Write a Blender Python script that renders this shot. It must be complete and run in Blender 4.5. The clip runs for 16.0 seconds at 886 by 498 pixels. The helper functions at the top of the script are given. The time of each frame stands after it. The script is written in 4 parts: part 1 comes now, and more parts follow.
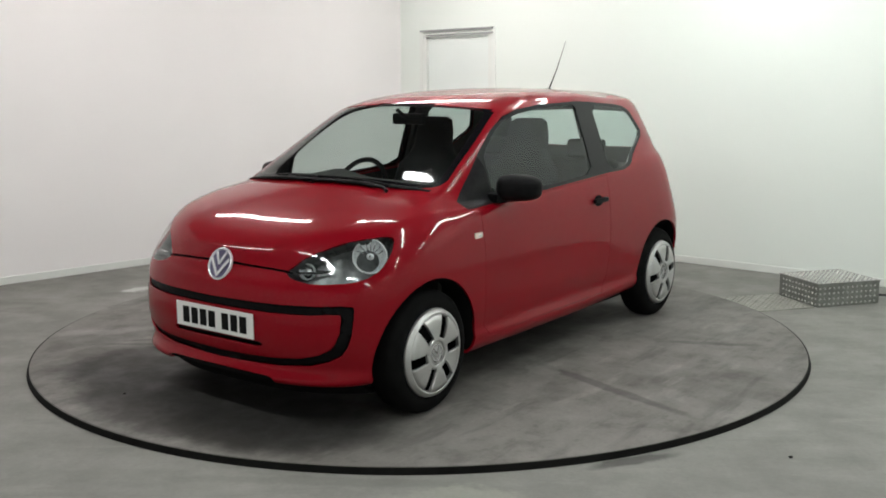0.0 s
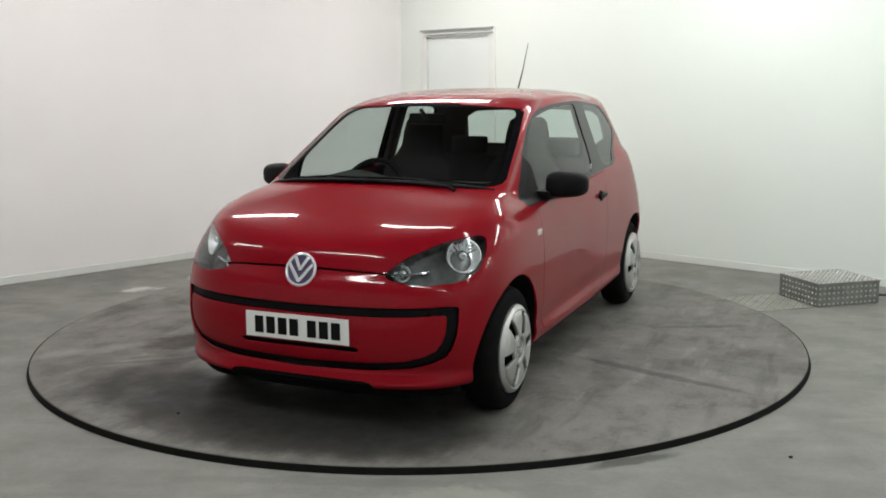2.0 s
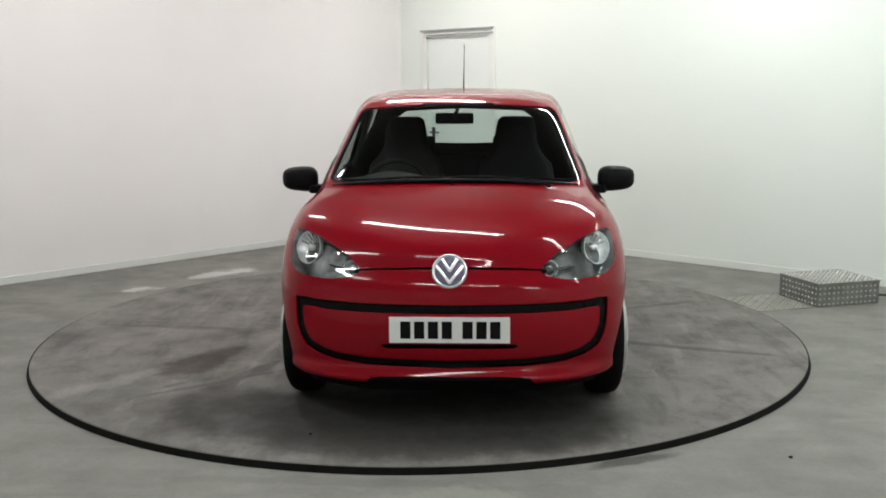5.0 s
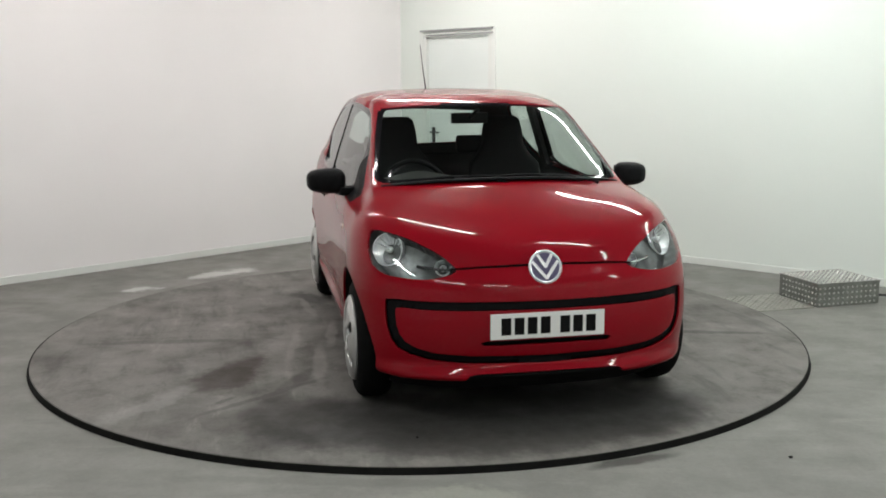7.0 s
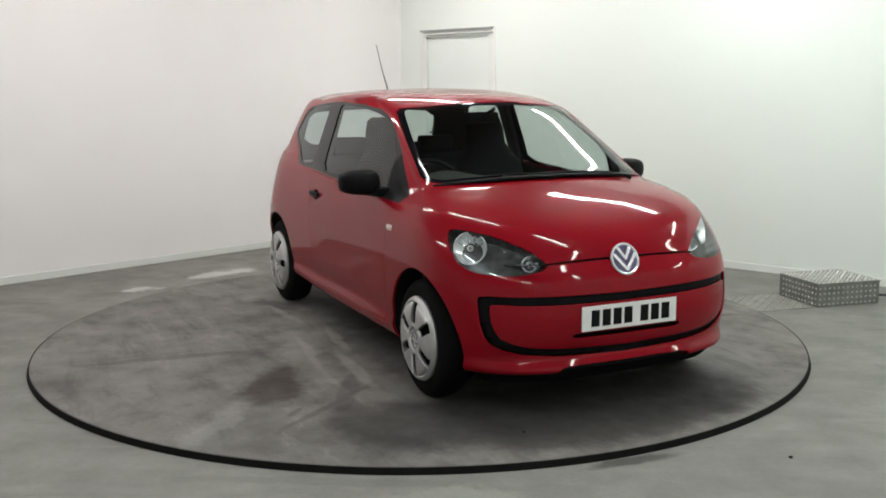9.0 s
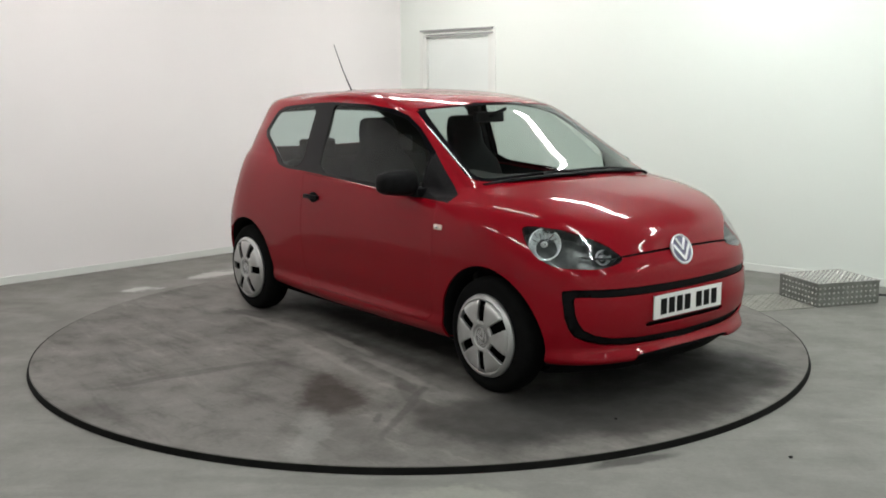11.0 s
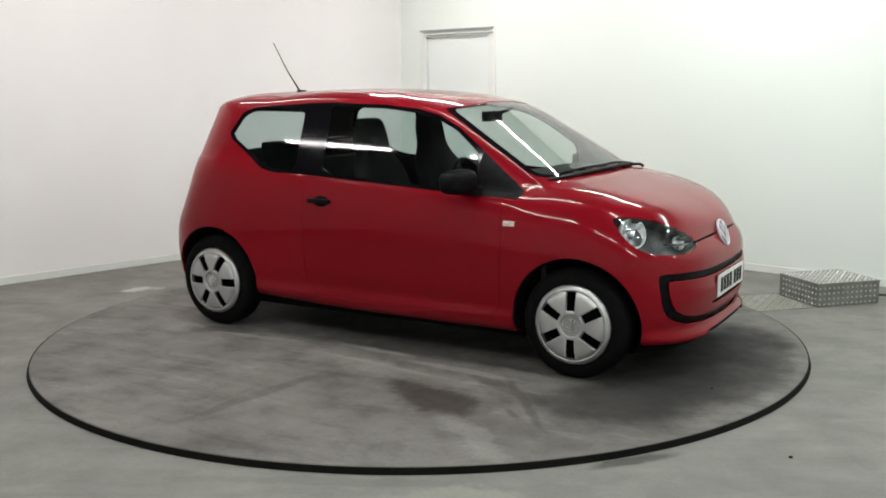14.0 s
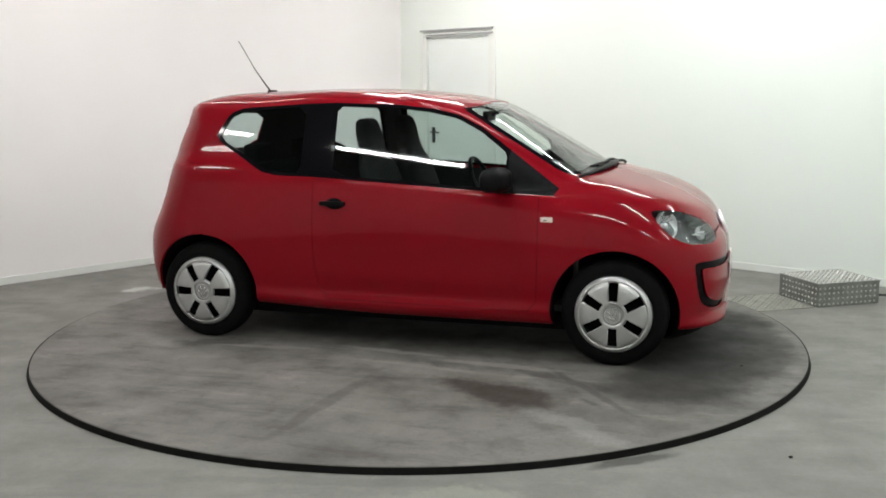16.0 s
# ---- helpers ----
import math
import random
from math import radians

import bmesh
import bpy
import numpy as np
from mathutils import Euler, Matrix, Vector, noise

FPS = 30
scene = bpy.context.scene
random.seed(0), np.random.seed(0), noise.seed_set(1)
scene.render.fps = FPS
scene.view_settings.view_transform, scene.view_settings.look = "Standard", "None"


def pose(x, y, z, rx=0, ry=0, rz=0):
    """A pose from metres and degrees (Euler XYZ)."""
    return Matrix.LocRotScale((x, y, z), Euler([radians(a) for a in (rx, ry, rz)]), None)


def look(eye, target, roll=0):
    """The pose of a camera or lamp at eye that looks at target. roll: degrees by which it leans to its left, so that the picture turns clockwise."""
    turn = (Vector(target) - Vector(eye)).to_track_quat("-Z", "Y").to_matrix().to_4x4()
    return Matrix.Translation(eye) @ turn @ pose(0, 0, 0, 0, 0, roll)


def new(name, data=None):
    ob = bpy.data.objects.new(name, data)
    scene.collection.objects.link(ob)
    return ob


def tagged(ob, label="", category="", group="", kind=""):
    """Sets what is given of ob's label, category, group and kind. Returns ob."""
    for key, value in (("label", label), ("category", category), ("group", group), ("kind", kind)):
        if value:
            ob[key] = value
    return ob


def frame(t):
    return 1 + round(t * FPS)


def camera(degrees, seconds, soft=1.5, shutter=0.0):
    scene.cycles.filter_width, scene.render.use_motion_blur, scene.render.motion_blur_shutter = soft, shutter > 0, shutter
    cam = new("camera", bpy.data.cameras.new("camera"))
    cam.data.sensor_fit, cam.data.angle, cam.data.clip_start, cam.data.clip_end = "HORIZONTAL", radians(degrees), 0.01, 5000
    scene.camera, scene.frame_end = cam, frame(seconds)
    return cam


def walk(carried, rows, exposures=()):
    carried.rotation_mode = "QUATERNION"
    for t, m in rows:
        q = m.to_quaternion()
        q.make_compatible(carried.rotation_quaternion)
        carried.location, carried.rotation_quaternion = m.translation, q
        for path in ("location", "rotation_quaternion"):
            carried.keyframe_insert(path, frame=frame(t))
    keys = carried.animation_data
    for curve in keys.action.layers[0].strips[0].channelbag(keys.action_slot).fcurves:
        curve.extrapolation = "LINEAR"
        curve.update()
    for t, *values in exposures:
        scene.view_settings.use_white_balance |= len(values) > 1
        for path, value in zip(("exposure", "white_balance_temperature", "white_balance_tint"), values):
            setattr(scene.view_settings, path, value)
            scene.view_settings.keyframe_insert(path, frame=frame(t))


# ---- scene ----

# ---- camera: stands still on its tripod ----
cam = camera(48.77, 16.0, soft=1.8)
EYE = (0.0, -5.924, 1.474)
STAND = look(EYE, (EYE[0] + 0.02245, EYE[1] + 0.98643, EYE[2] - 0.16266), -0.34)
walk(cam, [(0.0, STAND), (16.0, STAND)], [(0.0, 0.0), (9.0, 0.0), (12.5, 0.07), (16.0, 0.14)])

# turn of the table, degrees at seconds
TURN = [(0.0, -128.28), (0.5, -125.18), (1.0, -121.68), (1.5, -118.33), (2.0, -114.80), (2.5, -111.41), (3.0, -107.86), (3.5, -104.42), (4.0, -100.79), (6.5, -83.52), (7.0, -79.96), (7.5, -76.58), (8.0, -73.10), (8.5, -69.71), (9.0, -66.22), (11.5, -49.20), (12.0, -45.72), (12.5, -42.31), (13.0, -38.77), (13.5, -35.30), (14.0, -31.71), (14.5, -28.22), (15.0, -24.72), (15.5, -21.32), (16.0, -17.77)]
CAR_ON_TABLE = (0.031, 0.240)

# ---- light: fluorescent battens under the ceiling ----
world = bpy.data.worlds.new("world")
scene.world = world
world.use_nodes = True
world.node_tree.nodes["Background"].inputs[0].default_value = (0.9, 0.95, 1.0, 1)
world.node_tree.nodes["Background"].inputs[1].default_value = 0.02
scene.view_settings.exposure = 0.0
FLOOR = -0.03
CEIL = 2.95
TUBE_POWER = 66.0

# ---- materials ----
def mat(name, colour, rough=0.5, metal=0.0, coat=0.0, spec=0.5, noise_scale=0.0, vary=0.0, bump=0.0, bump_scale=200.0, emit=0.0, coat_ior=1.5):
    m = bpy.data.materials.new(name)
    m.use_nodes = True
    nt = m.node_tree
    b = nt.nodes["Principled BSDF"]
    b.inputs["Base Color"].default_value = (*colour, 1)
    b.inputs["Roughness"].default_value = rough
    b.inputs["Metallic"].default_value = metal
    b.inputs["Coat Weight"].default_value = coat
    b.inputs["Coat Roughness"].default_value = 0.05
    b.inputs["Coat IOR"].default_value = coat_ior
    b.inputs["Specular IOR Level"].default_value = spec
    if emit:
        b.inputs["Emission Color"].default_value = (*colour, 1)
        b.inputs["Emission Strength"].default_value = emit
    if noise_scale:
        tc = nt.nodes.new("ShaderNodeTexCoord")
        n1 = nt.nodes.new("ShaderNodeTexNoise")
        n1.inputs["Scale"].default_value = noise_scale
        n1.inputs["Detail"].default_value = 6
        nt.links.new(tc.outputs["Object"], n1.inputs["Vector"])
        r = nt.nodes.new("ShaderNodeMapRange")
        r.inputs["From Min"].default_value, r.inputs["From Max"].default_value = 0.3, 0.7
        r.inputs["To Min"].default_value, r.inputs["To Max"].default_value = 1 - vary, 1 + vary
        nt.links.new(n1.outputs["Fac"], r.inputs["Value"])
        mul = nt.nodes.new("ShaderNodeVectorMath")
        mul.operation = "SCALE"
        mul.inputs[0].default_value = colour
        nt.links.new(r.outputs[0], mul.inputs["Scale"])
        nt.links.new(mul.outputs[0], b.inputs["Base Color"])
        rr = nt.nodes.new("ShaderNodeMapRange")
        rr.inputs["To Min"].default_value, rr.inputs["To Max"].default_value = max(0.02, rough * 0.8), min(1, rough * 1.2)
        nt.links.new(n1.outputs["Fac"], rr.inputs["Value"])
        nt.links.new(rr.outputs[0], b.inputs["Roughness"])
    if bump:
        tc2 = nt.nodes.new("ShaderNodeTexCoord")
        n2 = nt.nodes.new("ShaderNodeTexNoise")
        n2.inputs["Scale"].default_value = bump_scale
        n2.inputs["Detail"].default_value = 3
        nt.links.new(tc2.outputs["Object"], n2.inputs["Vector"])
        bp = nt.nodes.new("ShaderNodeBump")
        bp.inputs["Strength"].default_value = bump
        bp.inputs["Distance"].default_value = 0.004
        nt.links.new(n2.outputs["Fac"], bp.inputs["Height"])
        nt.links.new(bp.outputs[0], b.inputs["Normal"])
    return m


def glass_mat(name, tint, gloss_rough=0.0):
    m = bpy.data.materials.new(name)
    m.use_nodes = True
    nt = m.node_tree
    nt.nodes.remove(nt.nodes["Principled BSDF"])
    t = nt.nodes.new("ShaderNodeBsdfTransparent")
    t.inputs[0].default_value = (*tint, 1)
    g = nt.nodes.new("ShaderNodeBsdfGlossy")
    g.inputs["Roughness"].default_value = gloss_rough
    lw = nt.nodes.new("ShaderNodeLayerWeight")
    lw.inputs["Blend"].default_value = 0.5
    pw = nt.nodes.new("ShaderNodeMath")
    pw.operation = "POWER"
    pw.inputs[1].default_value = 4.5
    nt.links.new(lw.outputs["Facing"], pw.inputs[0])
    f = nt.nodes.new("ShaderNodeMath")
    f.operation = "MULTIPLY_ADD"
    f.inputs[1].default_value, f.inputs[2].default_value = 0.92, 0.045
    nt.links.new(pw.outputs[0], f.inputs[0])
    mix = nt.nodes.new("ShaderNodeMixShader")
    nt.links.new(f.outputs[0], mix.inputs[0])
    nt.links.new(t.outputs[0], mix.inputs[1])
    nt.links.new(g.outputs[0], mix.inputs[2])
    nt.links.new(mix.outputs[0], nt.nodes["Material Output"].inputs[0])
    return m


def stained(name, base, dark, spots, rough=0.75, spec=0.4, cloud=1.0):
    """Worn concrete: cloudy greys, fine grain, and ragged-rimmed spots of stain and painted shade (x, y, rx, ry, turn,
    strength, colour).
    """
    m = mat(name, base, rough, spec=spec)
    nt = m.node_tree
    b = nt.nodes["Principled BSDF"]
    tc = nt.nodes.new("ShaderNodeTexCoord")

    def nz(scale, detail=5, rough_=0.6):
        n = nt.nodes.new("ShaderNodeTexNoise")
        n.inputs["Scale"].default_value, n.inputs["Detail"].default_value, n.inputs["Roughness"].default_value = scale, detail, rough_
        nt.links.new(tc.outputs["Object"], n.inputs["Vector"])
        return n

    def ramp(src, a, c, lo, hi):
        r = nt.nodes.new("ShaderNodeMapRange")
        r.interpolation_type = "SMOOTHSTEP"
        for key, v in zip(("From Min", "From Max", "To Min", "To Max"), (a, c, lo, hi)):
            r.inputs[key].default_value = v
        nt.links.new(src, r.inputs["Value"])
        return r.outputs[0]

    def mixc(fac, c1, c2):
        x = nt.nodes.new("ShaderNodeMix")
        x.data_type = "RGBA"
        for sock, v in ((x.inputs[0], fac), (x.inputs[6], c1), (x.inputs[7], c2)):
            if isinstance(v, (tuple, list)):
                sock.default_value = (*v, 1)
            else:
                nt.links.new(v, sock)
        return x.outputs[2]

    n_big, n_mid, n_fine = nz(0.9), nz(3.5, 8, 0.65), nz(60, 4)
    col = mixc(ramp(n_big.outputs[0], 0.38, 0.68, 0, 0.55 * cloud), base, dark)
    col = mixc(ramp(n_mid.outputs[0], 0.5, 0.75, 0, 0.5 * cloud), col, dark)
    col = mixc(ramp(n_mid.outputs[0], 0.25, 0.42, 0.4 * cloud, 0), col, tuple(min(1, v * 1.35) for v in base))
    # drawn-out wipe marks
    stretch = nt.nodes.new("ShaderNodeMapping")
    stretch.inputs["Scale"].default_value = (0.9, 4.5, 1)
    stretch.inputs["Rotation"].default_value = (0, 0, radians(25))
    nt.links.new(tc.outputs["Object"], stretch.inputs[0])
    wipe = nt.nodes.new("ShaderNodeTexNoise")
    wipe.inputs["Scale"].default_value, wipe.inputs["Detail"].default_value, wipe.inputs["Roughness"].default_value, wipe.inputs["Distortion"].default_value = 1.5, 7, 0.66, 0.35
    nt.links.new(stretch.outputs[0], wipe.inputs["Vector"])
    col = mixc(ramp(wipe.outputs[0], 0.50, 0.70, 0, 0.6 * cloud), col, dark)
    col = mixc(ramp(wipe.outputs[0], 0.30, 0.44, 0.55 * cloud, 0), col, tuple(min(1, v * 1.45) for v in base))
    n_small = nz(11.0, 8, 0.72)
    col = mixc(ramp(n_small.outputs[0], 0.5, 0.72, 0, 0.45 * cloud), col, dark)
    col = mixc(ramp(n_small.outputs[0], 0.28, 0.42, 0.3 * cloud, 0), col, tuple(min(1, v * 1.5) for v in base))
    rag = nz(4.0, 8, 0.7)
    sep = nt.nodes.new("ShaderNodeVectorMath")
    sep.operation = "MULTIPLY_ADD"
    sep.inputs[1].default_value = (0.4, 0.4, 0)
    nt.links.new(rag.outputs["Color"], sep.inputs[0])
    nt.links.new(tc.outputs["Object"], sep.inputs[2])
    thin = nt.nodes.new("ShaderNodeVectorMath")
    thin.operation = "MULTIPLY_ADD"
    thin.inputs[1].default_value = (0.1, 0.1, 0)
    nt.links.new(rag.outputs["Color"], thin.inputs[0])
    nt.links.new(tc.outputs["Object"], thin.inputs[2])
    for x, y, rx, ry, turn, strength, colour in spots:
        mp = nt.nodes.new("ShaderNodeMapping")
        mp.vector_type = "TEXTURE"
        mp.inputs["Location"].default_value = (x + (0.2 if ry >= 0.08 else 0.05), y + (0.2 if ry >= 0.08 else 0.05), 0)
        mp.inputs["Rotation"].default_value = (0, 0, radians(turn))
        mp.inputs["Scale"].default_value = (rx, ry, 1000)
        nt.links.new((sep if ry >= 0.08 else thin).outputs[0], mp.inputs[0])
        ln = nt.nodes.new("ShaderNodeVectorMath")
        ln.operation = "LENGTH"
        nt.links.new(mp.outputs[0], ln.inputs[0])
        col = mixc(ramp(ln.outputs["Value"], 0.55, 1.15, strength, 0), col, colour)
    col = mixc(ramp(n_fine.outputs[0], 0.35, 0.75, 0, 0.18), col, dark)
    nt.links.new(col, b.inputs["Base Color"])
    nt.links.new(ramp(n_mid.outputs[0], 0.3, 0.7, rough * 0.75, min(1, rough * 1.15)), b.inputs["Roughness"])
    bp = nt.nodes.new("ShaderNodeBump")
    bp.inputs["Strength"].default_value, bp.inputs["Distance"].default_value = 0.25, 0.003
    nt.links.new(n_fine.outputs[0], bp.inputs["Height"])
    nt.links.new(bp.outputs[0], b.inputs["Normal"])
    return m


# pinkish left, greenish right: the lens's colour cast is put into the walls
WALL_L = mat("painted_wall_pink_cast", (0.825, 0.805, 0.80), 0.55, noise_scale=0.8, vary=0.025, bump=0.05, bump_scale=30)
WALL_R = mat("painted_wall_green_cast", (0.725, 0.77, 0.725), 0.5, noise_scale=0.8, vary=0.02, bump=0.05, bump_scale=30)
CEILING = mat("ceiling_dark_grey", (0.09, 0.09, 0.09), 0.9, spec=0.1, noise_scale=1.5, vary=0.1)
DOOR_M = mat("door_paint", (0.72, 0.765, 0.735), 0.45, noise_scale=2, vary=0.02)
TRIM_M = mat("trim_paint", (0.71, 0.735, 0.70), 0.4, noise_scale=4, vary=0.03)
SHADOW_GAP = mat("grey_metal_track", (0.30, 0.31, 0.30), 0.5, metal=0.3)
FLOOR_M = stained("floor_concrete", (0.205, 0.202, 0.185), (0.120, 0.117, 0.107),
                  [(-2.14, 1.46, 0.16, 0.10, 20, 0.8, (0.52, 0.52, 0.50)), (-1.65, 2.05, 0.34, 0.12, 45, 0.8, (0.55, 0.54, 0.52)),
                   (-2.8, 0.75, 0.25, 0.08, 0, 0.5, (0.15, 0.14, 0.13)),
                   (0.86, -2.15, 0.24, 0.045, 20, 0.8, (0.035, 0.033, 0.029)), (-0.35, -2.32, 0.55, 0.05, -6, 0.4, (0.12, 0.117, 0.105)),
                   (0.10, -2.52, 0.30, 0.10, 0, 0.45, (0.30, 0.31, 0.26))], cloud=0.55)
# dark spots under the nose: stain, deepened in colour to add the bumper's shade
# spot at (0.0, 0.24): the car's shade underneath, put into the deck colour
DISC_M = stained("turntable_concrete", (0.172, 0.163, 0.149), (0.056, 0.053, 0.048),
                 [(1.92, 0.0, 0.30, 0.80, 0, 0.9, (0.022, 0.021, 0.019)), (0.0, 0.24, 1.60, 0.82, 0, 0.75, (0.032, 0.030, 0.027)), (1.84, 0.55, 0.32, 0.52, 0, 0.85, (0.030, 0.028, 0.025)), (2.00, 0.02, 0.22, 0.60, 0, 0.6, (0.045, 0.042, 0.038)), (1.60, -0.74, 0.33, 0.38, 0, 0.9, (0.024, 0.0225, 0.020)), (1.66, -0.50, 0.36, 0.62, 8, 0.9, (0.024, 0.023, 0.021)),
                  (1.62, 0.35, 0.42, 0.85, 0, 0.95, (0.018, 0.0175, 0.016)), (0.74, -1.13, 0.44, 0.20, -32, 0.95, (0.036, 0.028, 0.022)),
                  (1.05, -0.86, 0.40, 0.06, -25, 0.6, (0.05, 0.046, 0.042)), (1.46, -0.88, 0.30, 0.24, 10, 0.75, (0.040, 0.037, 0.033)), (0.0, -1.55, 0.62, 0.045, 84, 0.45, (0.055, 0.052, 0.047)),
                  (0.42, 1.50, 0.60, 0.045, 71, 0.7, (0.05, 0.047, 0.043)), (-0.68, 1.58, 0.30, 0.04, 115, 0.6, (0.05, 0.047, 0.043)),
                  (-1.06, -0.62, 0.30, 0.10, 20, 0.7, (0.04, 0.038, 0.034)), (1.21, -1.18, 0.075, 0.022, -35, 0.5, (0.03, 0.028, 0.026)), (1.17, -0.98, 0.50, 0.03, -52, 0.6, (0.05, 0.046, 0.042)), (1.20, -1.55, 0.40, 0.10, -40, 0.35, (0.30, 0.30, 0.28)),
                  (0.25, -0.85, 0.60, 0.10, -12, 0.35, (0.28, 0.27, 0.25)), (0.55, 1.15, 0.50, 0.10, 10, 0.3, (0.28, 0.27, 0.25)),
                  (0.00, -0.56, 0.36, 0.040, -6, 0.5, (0.27, 0.26, 0.24)), (0.66, -0.68, 0.40, 0.045, -4, 0.55, (0.27, 0.26, 0.24)), (0.20, -0.80, 0.50, 0.030, -8, 0.4, (0.26, 0.25, 0.23)), (-0.75, -0.66, 0.35, 0.035, 5, 0.45, (0.27, 0.26, 0.24))])
RIM_BLACK = mat("matt_black", (0.006, 0.006, 0.0055), 0.8, spec=0.1, noise_scale=12, vary=0.4)
# plate darkened, treads paled: the glints on them are put into the colours
CHEQUER = mat("chequer_aluminium", (0.27, 0.275, 0.26), 0.42, metal=0.8, noise_scale=14, vary=0.2)
TREAD = mat("tread_glint", (0.66, 0.67, 0.64), 0.30, metal=0.9, noise_scale=30, vary=0.2)
DULL_ALU = mat("dull_aluminium", (0.27, 0.27, 0.24), 0.65, metal=0.25, noise_scale=14, vary=0.2)
CABLE = mat("cable_black", (0.02, 0.02, 0.02), 0.5)
BATTEN = mat("batten_enamel", (0.8, 0.8, 0.8), 0.4)
TUBE_W = mat("diffuser_glow_warm", (1.0, 0.945, 0.925), 0.4, emit=TUBE_POWER)
TUBE_C = mat("diffuser_glow_cool", (0.97, 1.0, 0.975), 0.4, emit=TUBE_POWER)
PAINT = mat("red_car_paint", (0.200, 0.0013, 0.0070), 0.4, coat=0.75, coat_ior=1.34, spec=0.05, noise_scale=2.0, vary=0.05)
BLACK = mat("black_plastic", (0.006, 0.006, 0.0065), 0.45, spec=0.06, noise_scale=30, vary=0.25, bump=0.15, bump_scale=600)
GLOSS_BLACK = mat("gloss_black_trim", (0.004, 0.004, 0.005), 0.07, spec=0.2, noise_scale=8, vary=0.1)
INNER = mat("dark_cabin_trim", (0.030, 0.031, 0.030), 0.8, spec=0.15, noise_scale=25, vary=0.2)
UNDER = mat("underbody", (0.004, 0.004, 0.004), 0.9, spec=0.1, noise_scale=10, vary=0.4)
FABRIC = mat("seat_fabric", (0.014, 0.014, 0.0145), 0.95, spec=0.1, noise_scale=60, vary=0.2)
RUBBER = mat("tyre_rubber", (0.0045, 0.0045, 0.0045), 0.8, spec=0.06, noise_scale=20, vary=0.35, bump=0.2, bump_scale=120)
COVER = mat("silver_wheel_cover", (0.47, 0.47, 0.46), 0.42, metal=0.65, noise_scale=10, vary=0.12)
CHROME = mat("chrome", (0.85, 0.85, 0.87), 0.08, metal=1.0)
BADGE_BLUE = mat("badge_field", (0.07, 0.06, 0.12), 0.3, coat=0.5)
BADGE_SILVER = mat("badge_silver", (0.80, 0.79, 0.82), 0.25, metal=0.5)
REFLECTOR = mat("lamp_reflector", (0.88, 0.90, 0.91), 0.42, metal=0.85, noise_scale=30, vary=0.15, bump=0.4, bump_scale=45)
LAMP_DARK = mat("lamp_housing", (0.085, 0.09, 0.09), 0.3, metal=0.5, noise_scale=22, vary=0.4, bump=0.3, bump_scale=30)
LENS_AMBER = mat("indicator_lens", (0.75, 0.62, 0.55), 0.2, coat=0.6)
PLATE_W = mat("plate_white", (0.72, 0.72, 0.70), 0.35)
PLATE_K = mat("plate_black", (0.006, 0.006, 0.006), 0.5, spec=0.08)
GLASS = glass_mat("window_glass", (0.86, 0.91, 0.88))
GLASS_DARK = glass_mat("side_glass", (0.72, 0.80, 0.78))
LENS = glass_mat("clear_lens", (0.93, 0.95, 0.95), 0.01)
MIRROR = mat("mirror_glass", (0.8, 0.8, 0.8), 0.02, metal=1.0)


# ---- building helpers ----
def to_object(name, bm, materials, parent=None, label="", smooth=True):
    me = bpy.data.meshes.new(name)
    bm.normal_update()
    bm.to_mesh(me)
    bm.free()
    for m in (materials if isinstance(materials, (list, tuple)) else [materials]):
        me.materials.append(m)
    if smooth:
        me.polygons.foreach_set("use_smooth", [True] * len(me.polygons))
        me.set_sharp_from_angle(angle=radians(38))
    ob = new(name, me)
    if parent is not None:
        ob.parent = parent
    if label:
        tagged(ob, label)
    return ob


def part(name, bm, material, parent, label="", smooth=True):
    return to_object(name, bm, material, parent, label, smooth)


def thing(name, label, category, m=None, **kw):
    ob = new(name)
    ob.empty_display_size = 0.1
    if m is not None:
        ob.matrix_basis = m
    return tagged(ob, label, category, **kw)


def box(size, at=(0, 0, 0), bevel=0.0, turn=(0, 0, 0), bm=None, segs=2):
    own = bmesh.new()
    bmesh.ops.create_cube(own, size=1.0)
    for v in own.verts:
        v.co = Vector([v.co[i] * size[i] for i in range(3)])
    if bevel:
        bmesh.ops.bevel(own, geom=own.edges[:], offset=bevel, segments=segs, affect="EDGES", profile=0.7)
    bmesh.ops.transform(own, matrix=pose(*at, *turn), verts=own.verts[:])
    if bm is None:
        return own
    me = bpy.data.meshes.new("tmp")
    own.to_mesh(me)
    own.free()
    bm.from_mesh(me)
    bpy.data.meshes.remove(me)
    return bm


def tube(points, radius, sides=10, taper=None):
    """A rod along points."""
    bm = bmesh.new()
    pts = [Vector(p) for p in points]
    rings = []
    for i, p in enumerate(pts):
        d = (pts[min(i + 1, len(pts) - 1)] - pts[max(i - 1, 0)]).normalized()
        a = d.orthogonal().normalized() if not rings else (last - d * last.dot(d)).normalized()
        last = a
        b = d.cross(a)
        r = radius if taper is None else radius + (taper - radius) * i / (len(pts) - 1)
        rings.append([bm.verts.new(p + (a * math.cos(k * 2 * math.pi / sides) + b * math.sin(k * 2 * math.pi / sides)) * r) for k in range(sides)])
    for r0, r1 in zip(rings, rings[1:]):
        for k in range(sides):
            bm.faces.new((r0[k], r0[(k + 1) % sides], r1[(k + 1) % sides], r1[k]))
    bm.faces.new(rings[0][::-1])
    bm.faces.new(rings[-1])
    return bm


